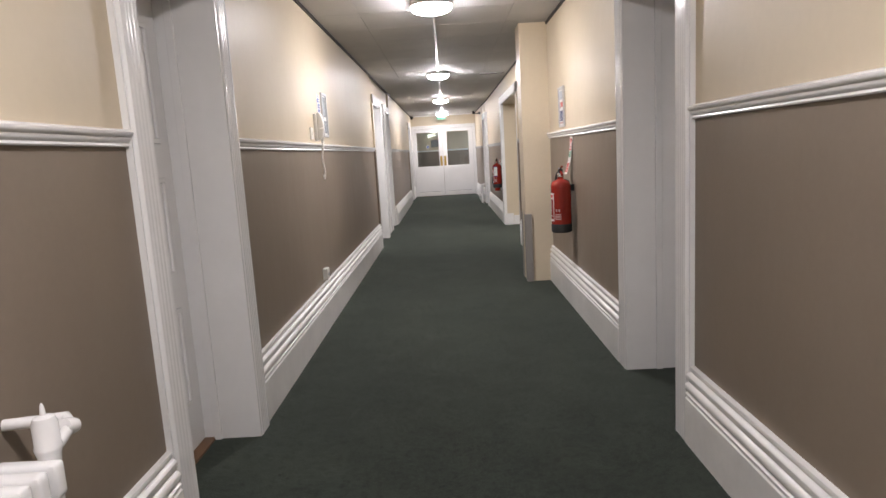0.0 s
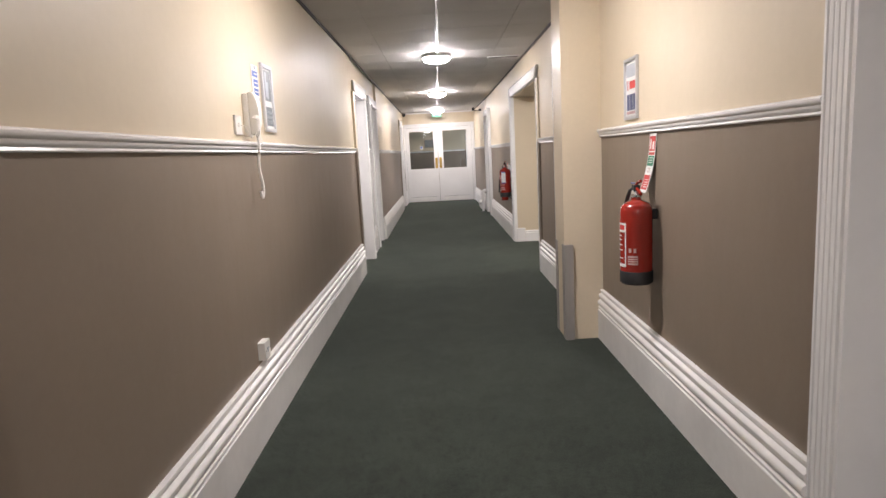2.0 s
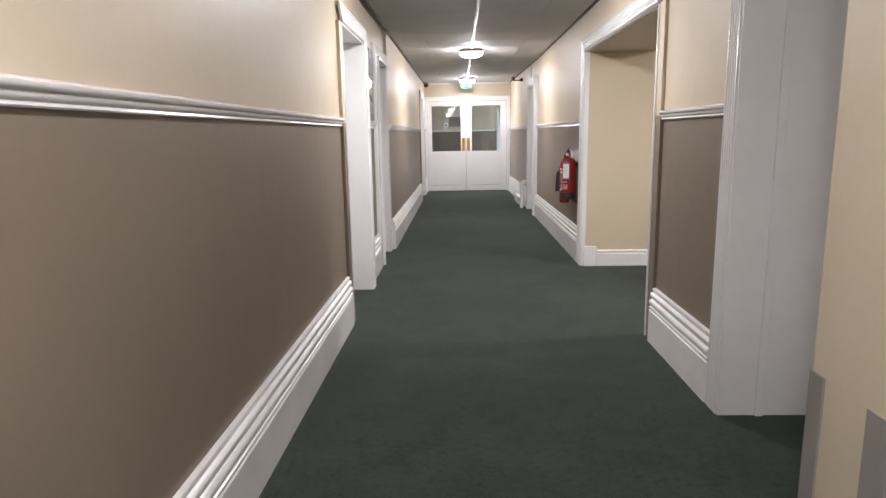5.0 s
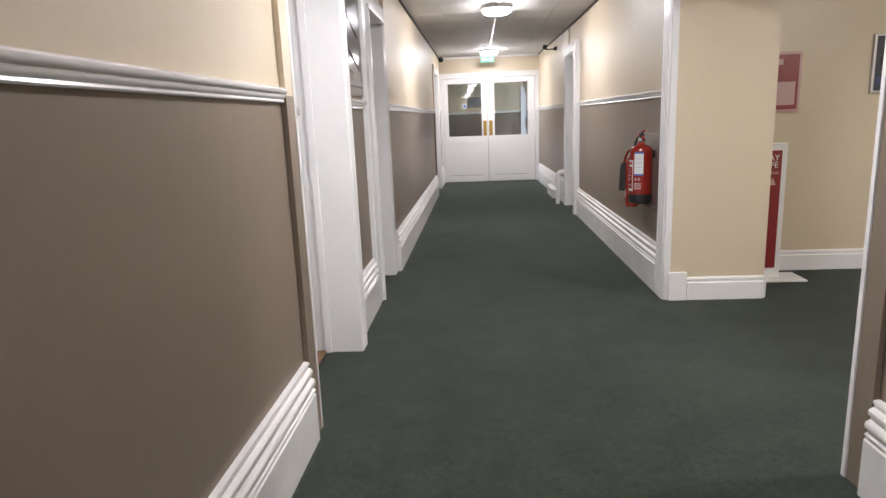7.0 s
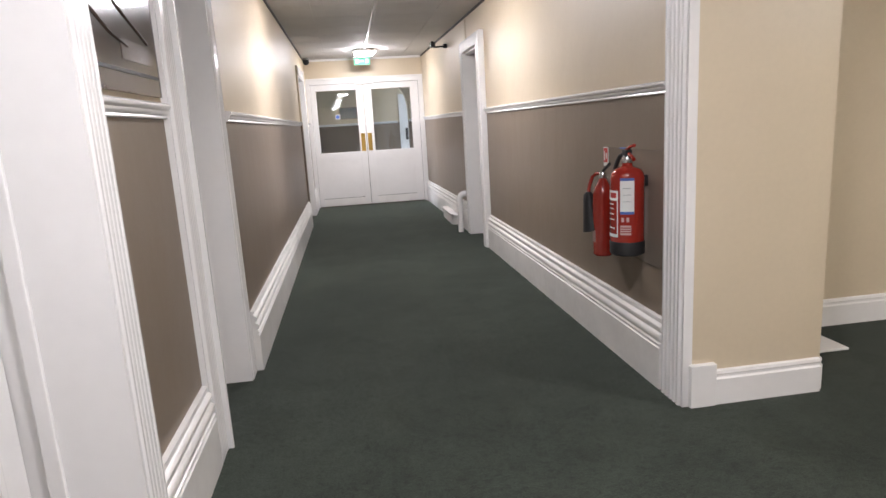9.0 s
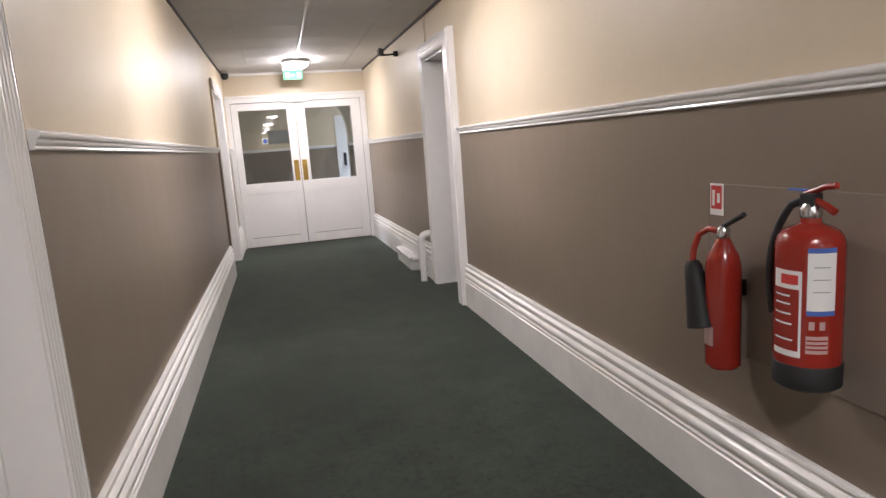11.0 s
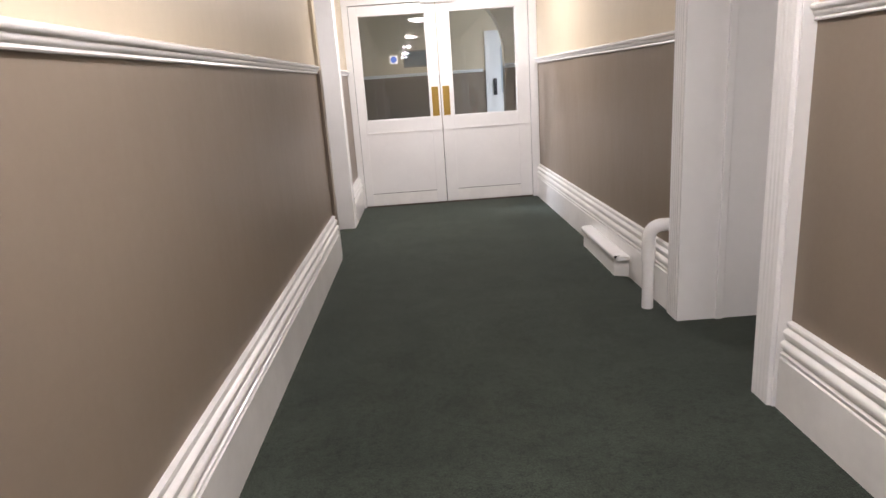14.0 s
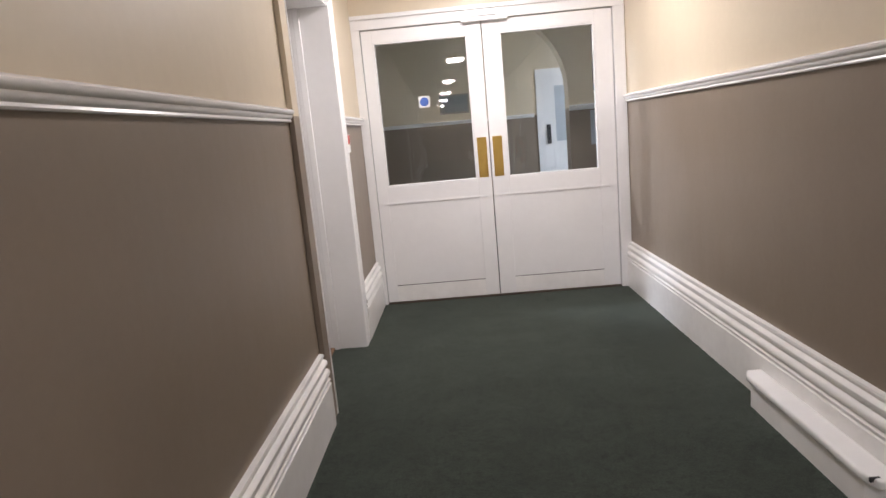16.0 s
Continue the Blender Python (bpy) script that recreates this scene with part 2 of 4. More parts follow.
floor_bm = box(-4.0, BACK - 0.3, -0.2, 5.5, 24.0, 0.0)
structure("floor", floor_bm, M_CARPET, "dark green carpet, worn in patches along the corridor", "carpet")

# left wall with its four door openings
L_OPEN = [(0.095, 0.78), (6.705, 7.58), (8.56, 9.277), (14.665, 15.58)]
PIER = LEFT - 0.033     # the wall stands back a little between the second and third doors
bm = bmesh.new()
y = BACK
for a, b in L_OPEN:
    deep_from, deep_to = L_OPEN[1][0], L_OPEN[2][1] + 0.124
    if deep_from < y < deep_to < a:
        wall_strip(bm, PIER, LEFT - 0.32, y, deep_to)
        y = deep_to
    back = deep_from <= a < deep_to
    wall_strip(bm, PIER if deep_from < y < deep_to else LEFT, LEFT - 0.32, y, a)
    wall_strip(bm, PIER if back else LEFT, LEFT - 0.32, a, b, DOOR_TOP, 2.6)
    y = b
wall_strip(bm, LEFT, LEFT - 0.32, y, END + 0.12)
structure("wall_left", bm, M_WALL, "corridor wall, cream above a white dado rail and taupe below", "wall")

# right wall: three side doors and the wide opening to the lobby
R_OPEN = [(0.615, 1.376), (4.20, 5.21), (6.33, 8.425), (12.24, 12.965)]
bm = bmesh.new()
y = BACK
for i, (a, b) in enumerate(R_OPEN):
    wall_strip(bm, RIGHT, RIGHT + 0.618, y, a)
    wall_strip(bm, RIGHT, RIGHT + 0.618, a, b, DOOR_TOP, 2.6)
    y = b
ob = structure("wall_right", bm, M_WALL, "corridor wall, cream above a white dado rail and taupe below", "wall")
bm = bmesh.new()
v = [bm.verts.new(p) for p in ((right_at(12.965), 12.965, 0), (2.0, 12.965, 0), (2.0, END + 0.12, 0), (right_at(END), END + 0.12, 0))]
f = bm.faces.new(v)
up = bmesh.ops.extrude_face_region(bm, geom=[f])["geom"]
bmesh.ops.translate(bm, vec=(0, 0, 2.6), verts=[g for g in up if isinstance(g, bmesh.types.BMVert)])
bmesh.ops.recalc_face_normals(bm, faces=bm.faces)
structure("wall_right_end", bm, M_WALL, "corridor wall beside the double doors, cream over taupe", "wall")

# lobby reveal faces, plain cream over the thick wall
for nm, y0, y1 in (("wall_reveal_far", 8.421, 8.425), ("wall_reveal_near", 6.33, 6.334)):
    structure(nm, box(RIGHT + 0.012, y0, 0, RIGHT + 0.622, y1, DOOR_TOP), M_CREAM, "plain cream reveal of the thick lobby opening", "wall")
structure("soffit", box(RIGHT + 0.012, 6.334, DOOR_TOP - 0.004, RIGHT + 0.618, 8.421, DOOR_TOP), M_CREAM, "cream soffit over the lobby opening", "wall")

structure("wall_back", box(-1.6, BACK - 0.3, 0, 1.9, BACK, 2.6), M_WALL, "plain wall closing the corridor", "wall")

# ceiling with shallow tile joints
bm = bmesh.new()
tile, joint = 0.6, 0.006
xs = [-1.285, -0.6, 0.0, 0.6, 1.2]
ys = [BACK + tile * k for k in range(int((END + 0.2 - BACK) / tile) + 2)]
for x0, x1 in zip(xs, xs[1:]):
    for y0, y1 in zip(ys, ys[1:]):
        box_into(bm, x0 + joint / 2, y0 + joint / 2, CEIL, x1 - joint / 2, y1 - joint / 2, CEIL + 0.02)
box_into(bm, -1.3, BACK - 0.3, CEIL + 0.006, 2.2, END + 0.2, CEIL + 0.2)
structure("ceiling", bm, M_CEIL, "off-white tiled suspended ceiling with fine joints", "ceiling")
# solid dark strips: the shade of the gap at the ceiling edge is their colour
structure("ceiling_trim_left", box(LEFT, BACK, CEIL - 0.022, LEFT + 0.012, END, CEIL), M_GAP, "dark strip coloured as the shadow gap along the ceiling edge", "trim")
bm = sweep([(0, CEIL - 0.022), (0.012, CEIL - 0.022), (0.012, CEIL), (0, CEIL)], (RIGHT, BACK), (RIGHT, 12.2), (-1, 0))
structure("ceiling_trim_right", bm, M_GAP, "dark strip coloured as the shadow gap along the ceiling edge", "trim")
bm = sweep([(0, CEIL - 0.022), (0.012, CEIL - 0.022), (0.012, CEIL), (0, CEIL)], (RIGHT, 12.2), (right_at(END), END), (-1, 0))
structure("ceiling_trim_right_end", bm, M_GAP, "dark strip coloured as the shadow gap along the ceiling edge", "trim")

# lobby shell
structure("wall_lobby_far", box(1.3, 9.14, 0, 4.8, 9.4, 2.6), M_CREAM, "plain cream lobby wall", "wall")
structure("wall_lobby_side", box(4.5, 3.9, 0, 4.8, 9.14, 2.6), M_CREAM, "plain cream lobby wall", "wall")
structure("wall_lobby_near", box(1.585, 3.9, 0, 4.5, 4.1, 2.6), M_CREAM, "plain cream lobby wall", "wall")
structure("ceiling_lobby", box(1.585, 4.0, CEIL, 4.6, 9.3, CEIL + 0.2), M_CEIL, "off-white lobby ceiling", "ceiling")

# pillar
structure("pillar", box(0.728, 3.84, 0, 1.2, 4.125, CEIL + 0.01), M_CREAM, "cream painted square pillar standing out from the wall", "pillar")

# ---- mouldings ----
SKIRT = [(0, 0), (0.037, 0), (0.037, 0.196), (0.031, 0.201), (0.031, 0.207), (0.036, 0.211), (0.036, 0.217), (0.027, 0.222), (0.027, 0.230), (0.037, 0.238), (0.039, 0.250),
         (0.034, 0.260), (0.022, 0.266), (0.022, 0.275), (0.031, 0.283), (0.032, 0.296), (0.026, 0.304), (0.015, 0.308), (0.015, 0.316), (0.021, 0.322), (0.019, 0.331), (0, 0.334)]
DADO = [(0, 1.327), (0.012, 1.327), (0.015, 1.331), (0.012, 1.338), (0.017, 1.342), (0.021, 1.349), (0.021, 1.355), (0.027, 1.359), (0.031, 1.366), (0.030, 1.373), (0.022, 1.379), (0, 1.381)]
LOW = [(0, 0), (0.022, 0), (0.022, 0.115), (0.014, 0.122), (0.014, 0.132), (0.019, 0.138), (0.014, 0.150), (0, 0.154)]


def run(y0, y1, side, dado=True):
    """Skirting and dado rail along one stretch of the corridor wall."""
    at = {"left": lambda y: LEFT, "pier": lambda y: PIER, "right": right_at}[side]
    out = (-1, 0) if side == "right" else (1, 0)
    structure("baseboard", sweep(SKIRT, (at(y0), y0), (at(y1), y1), out), M_WORN, "tall white moulded skirting board, scuffed", "skirting", True)
    if dado:
        structure("dado_rail", sweep(DADO, (at(y0), y0), (at(y1), y1), out), M_WHITE, "glossy white moulded dado rail", "dado rail", True)


for y0, y1 in ((BACK, -0.03), (0.905, 6.61), (9.402, 14.56), (15.705, END - 0.03)):
    run(y0, y1, "left")
run(7.715, 8.432, "pier")
for y0, y1 in ((BACK, 0.495), (1.501, 3.84), (5.335, 6.225), (8.605, 12.11)):
    run(y0, y1, "right")
run(13.09, END - 0.03, "right")
structure("baseboard", sweep(LOW, (RIGHT + 0.12, 8.421), (RIGHT + 0.615, 8.421), (0, -1)), M_WHITE, "low white skirting board round the lobby reveal", "skirting", True)
structure("baseboard", sweep(LOW, (RIGHT + 0.618, 8.421), (RIGHT + 0.618, 9.14), (1, 0)), M_WHITE, "low white skirting board in the lobby", "skirting", True)
structure("baseboard", sweep(LOW, (RIGHT + 0.63, 9.14), (4.5, 9.14), (0, -1)), M_WHITE, "low white skirting board in the lobby", "skirting", True)
structure("plinth_block", box(RIGHT - 0.002, 8.390, 0, RIGHT + 0.115, 8.421, 0.19, 0.004), M_WHITE, "white plinth block at the foot of the architrave", "trim")


def flutes(width, base, depth, cut=0.35):
    """Across an architrave: (along, out) pairs with rounded flutes."""
    pts = [(0, 0), (0, base)]
    n = 5
    for i in range(n):
        a, b = width * i / n, width * (i + 1) / n
        pts += [(a + 0.12 * (b - a), base + depth), (a + 0.62 * (b - a), base + depth * (1.15 if i in (0, n - 1) else 1.0)), (a + 0.80 * (b - a), base + depth * cut)]
    return pts + [(width, base * 0.9), (width, 0)]


def architrave(y0, y1, side, number, near="white", far_back=0.020, near_back=0.020, width=ARCH):
    """White moulded frame round a door opening, on a wall-coloured ground, with its lining. near: "wall" where the near side is a flat strip in the wall's colour."""
    s = 1 if side == "left" else -1
    face = LEFT if side == "left" else right_at((y0 + y1) / 2)
    deep = face - s * (0.32 if side == "left" else 0.50)
    top = DOOR_TOP
    bm = bmesh.new()
    prof = flutes(width - 0.01, 0.006, 0.008, 0.72)
    first = None
    for inner, way, back in ((y0, -1, near_back), (y1, 1, far_back)):
        lo, hi = [], []
        for along, out in prof:
            yy = inner + way * (width - 0.01 - along)
            lo.append(bm.verts.new((face + s * (back + out), yy, 0.0)))
            hi.append(bm.verts.new((face + s * (back + out), yy, top + width - 0.01 - along)))
        if way < 0 and near == "wall":
            bm.faces.new(hi)
            bmesh.ops.delete(bm, geom=lo, context="VERTS")
        else:
            for i in range(len(lo)):
                j = (i + 1) % len(lo)
                bm.faces.new((lo[i], lo[j], hi[j], hi[i]))
            bm.faces.new(lo)
        if first is None:
            first = hi
        else:
            for i in range(len(hi)):
                j = (i + 1) % len(hi)
                bm.faces.new((first[i], first[j], hi[j], hi[i]))
    bmesh.ops.recalc_face_normals(bm, faces=bm.faces)
    structure(f"door_frame_{number}", bm, M_WHITE, "white painted fluted architrave round the opening", "door frame")
    ground = bmesh.new()
    w = width
    if near == "wall":
        box_into(ground, *sorted((face, face + s * 0.022))[:1], y0 - 0.095, 0, max(face, face + s * 0.022), y0 - 0.004, top + 0.004, 0.002)
    else:
        box_into(ground, *sorted((face - s * 0.06, face + s * near_back))[:1], y0 - w, 0, max(face - s * 0.06, face + s * near_back), y0 - 0.02, top + w)
    box_into(ground, min(face - s * 0.06, face + s * far_back), y1 + 0.02, 0, max(face - s * 0.06, face + s * far_back), y1 + w, top + w)
    head = min(near_back, far_back)
    box_into(ground, min(face - s * 0.06, face + s * head), y0 - 0.004, top + 0.02, max(face - s * 0.06, face + s * head), y1 + 0.02, top + w)
    structure("wall_ground", ground, M_WALL if near == "wall" else M_WHITE, "raised ground behind the architrave", "wall")
    lining = bmesh.new()
    na, nb = sorted((face + s * 0.024, deep))
    fa, fb = sorted((face + s * (far_back + 0.010), deep))
    box_into(lining, na, y0 - 0.003, 0, nb, y0 + 0.012, top)
    box_into(lining, fa, y1 - 0.012, 0, fb, y1 + 0.018, top)
    box_into(lining, na, y0 + 0.012, top - 0.012, nb, y1 - 0.012, top + 0.018)
    # door stop set in from the face
    sx = sorted((face - s * 0.17, face - s * 0.135))
    box_into(lining, sx[0], y1 - 0.026, 0, sx[1], y1 - 0.012, top - 0.012, 0.003)
    structure("door_lining", lining, M_WHITE, "white painted door lining with a stop", "door frame")
    return face, deep


def panel_door(y0, y1, x, s, number, handle_near=True, label="closed white panelled door in a deep frame"):
    """A closed door with sunk, moulded panels. s: the way that its seen face looks along x."""
    y0, y1, t = y0 + 0.016, y1 - 0.016, 0.044
    door = tagged(part(f"door_{number}", box(x, y0, 0.012, x - s * t, y1, DOOR_TOP - 0.016, 0.002), M_WHITE), label, "door", kind="structure")
    w = y1 - y0
    for za, zb in ((0.22, 0.66), (0.80, 1.22), (1.36, 1.84)):
        for ya, yb in ((y0 + 0.10, y0 + w / 2 - 0.045), (y0 + w / 2 + 0.045, y1 - 0.10)):
            bm = bmesh.new()
            for a0, b0, a1, b1 in ((ya, za, yb, za + 0.022), (ya, zb - 0.022, yb, zb), (ya, za + 0.022, ya + 0.022, zb - 0.022), (yb - 0.022, za + 0.022, yb, zb - 0.022)):
                box_into(bm, min(x, x + s * 0.012), a0, b0, max(x, x + s * 0.012), a1, b1, 0.004)
            part("panel_moulding", bm, M_WHITE, door)
    hy = y0 + 0.05 if handle_near else y1 - 0.045
    plate = part("latch", box(x + s * 0.0005, hy - 0.016, 1.275, x + s * 0.006, hy + 0.016, 1.345, 0.002), M_STEEL, door, "small steel latch")
    part("snib", box(x + s * 0.005, hy - 0.006, 1.290, x + s * 0.024, hy + 0.006, 1.322, 0.003), M_STEEL, plate)
    return door


for i, (a, b) in enumerate(L_OPEN):
    face, deep = architrave(a, b, "left", i + 1, "wall" if i in (1, 3) else "white", (0.035, 0.028, -0.012, 0.020)[i], (0.020, 0.020, -0.012, 0.020)[i])
    panel_door(a, b, LEFT - 0.215, 1, i + 1, handle_near=(i != 1))
    structure("threshold", box(LEFT - 0.255, a + 0.012, 0, LEFT - 0.165, b - 0.012, 0.010, 0.002), M_WOOD, "bare brown wooden threshold strip", "threshold")
    structure("wall_behind_door", box(LEFT - 0.34, a - 0.1, 0, LEFT - 0.325, b + 0.1, 2.1), M_CREAM, "plain wall behind the door", "wall")
for i, (a, b) in enumerate(R_OPEN):
    if i == 2:
        continue
    face, deep = architrave(a, b, "right", i + 5, "white", 0.041 if i == 3 else 0.020, 0.041 if i == 3 else 0.020)
    panel_door(a, b, RIGHT + 0.45, -1, i + 5, handle_near=(i != 0))
    structure("wall_behind_door", box(RIGHT + 0.622, a - 0.1, 0, RIGHT + 0.64, b + 0.1, 2.1), M_CREAM, "plain wall behind the door", "wall")


def lobby_frame():
    """The lobby opening's architrave, with no lining: its reveals are plastered."""
    y0, y1 = R_OPEN[2]
    prof = flutes(0.16, 0.012, 0.014)
    back, bm = 0.012, bmesh.new()
    first = None
    for inner, way in ((y0, -1), (y1, 1)):
        lo, hi = [], []
        for along, out in prof:
            lo.append(bm.verts.new((RIGHT - back - out, inner + way * (0.16 - along), 0.0)))
            hi.append(bm.verts.new((RIGHT - back - out, inner + way * (0.16 - along), DOOR_TOP + 0.12 * (0.16 - along) / 0.16)))
        if way < 0:
            bm.faces.new(hi)
            bmesh.ops.delete(bm, geom=lo, context="VERTS")
        else:
            for i in range(len(lo)):
                j = (i + 1) % len(lo)
                bm.faces.new((lo[i], lo[j], hi[j], hi[i]))
            bm.faces.new(lo)
        if first is None:
            first = hi
        else:
            for i in range(len(hi)):
                j = (i + 1) % len(hi)
                bm.faces.new((first[i], first[j], hi[j], hi[i]))
    bmesh.ops.recalc_face_normals(bm, faces=bm.faces)
    structure("opening_frame", bm, M_WHITE, "white fluted architrave round the wide lobby opening", "door frame")
    ground = bmesh.new()
    box_into(ground, RIGHT - back, y1, 0, RIGHT, y1 + 0.16, DOOR_TOP + 0.12)
    structure("wall_ground", box(RIGHT - 0.018, y0 - 0.10, 0, RIGHT, y0 - 0.006, DOOR_TOP + 0.004, 0.002), M_WALL, "raised wall-coloured strip beside the lobby opening", "wall")
    box_into(ground, RIGHT - back, y0, DOOR_TOP, RIGHT, y1, DOOR_TOP + 0.12)
    structure("wall_ground", ground, M_WHITE, "white ground behind the architrave", "wall")
    edge = bmesh.new()
    box_into(edge, RIGHT - 0.024, y0 - 0.005, 0, RIGHT + 0.012, y0 + 0.014, DOOR_TOP)
    box_into(edge, RIGHT - 0.03, y1 - 0.012, 0, RIGHT + 0.012, y1 + 0.004, DOOR_TOP)
    structure("door_lining", edge, M_WHITE, "white edge lining of the lobby opening", "door frame")


lobby_frame()

# ---- the double doors at the end ----
D0, D1, MEET = -0.905, 0.835, -0.062
bm = bmesh.new()
box_into(bm, -1.30, END, 1.99, 2.0, END + 0.12, 2.6)
box_into(bm, -1.30, END, 0, D0 - 0.03, END + 0.12, 1.99)
box_into(bm, D1 + 0.03, END, 0, 2.0, END + 0.12, 1.99)
structure("wall_end", bm, M_CREAM, "cream wall over the double doors", "wall")
bm = bmesh.new()
xr = right_at(END)
box_into(bm, LEFT, END - 0.028, 0, D0, END + 0.10, 1.97, 0.004)
box_into(bm, D1, END - 0.028, 0, xr, END + 0.10, 1.97, 0.004)
box_into(bm, LEFT, END - 0.028, 1.97, xr, END + 0.10, 2.055, 0.004)
box_into(bm, LEFT, END - 0.045, 2.035, xr, END - 0.026, 2.065, 0.006)
structure("door_frame_end", bm, M_WHITE, "white painted frame round the double doors", "door frame")
structure("ceiling_trim_end", box(LEFT + 0.012, END - 0.025, CEIL - 0.035, xr - 0.012, END, CEIL, 0.004), M_WHITE, "white edge strip over the double doors", "trim")


def door_leaf(x0, x1, g0, g1, number, plate_x, label):
    ya, yb = END - 0.004, END + 0.042
    leaf = thing(f"double_door_{number}", ((x0 + x1) / 2, END, 0), label, "door", kind="structure")
    gz0, gz1, top = 0.874, 1.880, 1.965
    part("stile", box(x0, ya, 0.012, g0, yb, top, 0.003), M_WHITE, leaf)
    part("stile", box(g1, ya, 0.012, x1, yb, top, 0.003), M_WHITE, leaf)
    part("rail", box(g0, ya, gz1, g1, yb, top, 0.003), M_WHITE, leaf)
    part("rail", box(g0, ya, 0.755, g1, yb, gz0, 0.003), M_WHITE, leaf)
    part("rail", box(g0, ya, 0.012, g1, yb, 0.132, 0.002), M_WORN, leaf)
    part("joint", box(g0, ya + 0.006, 0.132, g1, yb - 0.008, 0.138), M_GAP, leaf, "dark open joint above the bottom rail")
    part("door_panel", box(g0, ya + 0.003, 0.138, g1, yb - 0.006, 0.757), M_WHITE, leaf)
    bead = bmesh.new()
    for a0, b0, a1, b1 in ((g0, gz0, g1, gz0 + 0.012), (g0, gz1 - 0.012, g1, gz1), (g0, gz0 + 0.012, g0 + 0.012, gz1 - 0.012), (g1 - 0.012, gz0 + 0.012, g1, gz1 - 0.012)):
        box_into(bead, a0, ya + 0.003, b0, a1, yb - 0.003, b1, 0.002)
    part("glazing_bead", bead, M_WHITE, leaf)
    part("bead", box(x0 + 0.05, ya - 0.003, 0.746, x1 - 0.05, ya + 0.002, 0.760, 0.001), M_WHITE, leaf)
    pane = part("pane", box(g0 + 0.01, END + 0.015, gz0 + 0.01, g1 - 0.01, END + 0.021, gz1 - 0.01), M_GLASS, leaf, "clear glass pane with reflections")
    if number == 1:
        centre = Vector(((g0 + g1) / 2, END + 0.018, 0))
        pane.data.transform(Matrix.Translation(centre) @ Matrix.Rotation(radians(1.1), 4, "Z") @ Matrix.Translation(-centre))
    pane.visible_shadow = False
    part("push_plate", box(plate_x - 0.034, ya - 0.004, 0.888, plate_x + 0.034, ya - 0.0005, 1.172, 0.001), M_BRASS, leaf, "worn brass push plate")
    return leaf


door_leaf(D0 + 0.004, MEET - 0.004, -0.825, -0.166, 1, -0.118, "white half-glazed double door leaf, closed, brass push plate")
door_leaf(MEET + 0.003, D1 - 0.004, 0.058, 0.712, 2, -0.007, "white half-glazed double door leaf, closed, brass push plate")
ob = thing("door_coordinator", (-0.05, END - 0.03, 1.965), "white painted metal door selector over the meeting stiles", "door selector")
part("cover", box(-0.20, END - 0.052, 1.955, 0.12, END - 0.029, 1.985, 0.004), M_WHITE, ob)
part("block", box(-0.17, END - 0.062, 1.985, 0.04, END - 0.029, 2.03, 0.006), M_WHITE, ob)
ob = thing("door_sticker", (-0.50, END + 0.003, 1.45), "small square white sticker with a blue disc on the glass", "sticker")
part("sheet", box(-0.540, END + 0.006, 1.415, -0.462, END + 0.0085, 1.493), M_PAPER, ob)
disc = lathe([(0.031, 0), (0.031, 0.001)], 24)
bmesh.ops.rotate(disc, matrix=Matrix.Rotation(radians(90), 3, "X"), verts=disc.verts)
bmesh.ops.translate(disc, vec=(-0.501, END + 0.0059, 1.454), verts=disc.verts)
part("disc", disc, M_INK_BLUE, ob)
# strip coloured darker than the side doors' thresholds
structure("threshold", box(D0, END - 0.02, 0, D1, END + 0.06, 0.008, 0.002), M_THRESHOLD, "dark brown wooden threshold under the double doors", "threshold")

# ---- the hall beyond the doors ----
HALL_END = 21.4
ARCH_Y = 18.3
structure("wall_hall_far", box(-3.9, HALL_END, 0, 5.4, HALL_END + 0.2, 2.8), M_WALL, "hall wall, pale above the rail and grey below", "wall")
structure("wall_hall_near_left", box(-3.9, END, 0, -1.30, END + 0.12, 2.8), M_WALL, "plain hall wall", "wall")
structure("wall_hall_left", box(-3.9, END + 0.12, 0, -3.7, HALL_END, 2.8), M_WALL, "plain hall wall", "wall")
structure("wall_hall_right", box(5.2, END + 0.12, 0, 5.4, HALL_END, 2.8), M_WALL, "plain hall wall", "wall")
structure("wall_hall_near", box(2.0, END, 0, 5.4, END + 0.12, 2.8), M_WALL, "plain hall wall", "wall")
structure("ceiling_hall", box(-3.9, END + 0.12, 2.6, 5.4, HALL_END + 0.2, 2.8), M_CEIL, "white hall ceiling", "ceiling")
structure("dado_rail", sweep(DADO, (-3.7, HALL_END), (0.86, HALL_END), (0, -1)), M_WHITE, "white dado rail in the hall", "dado rail", True)


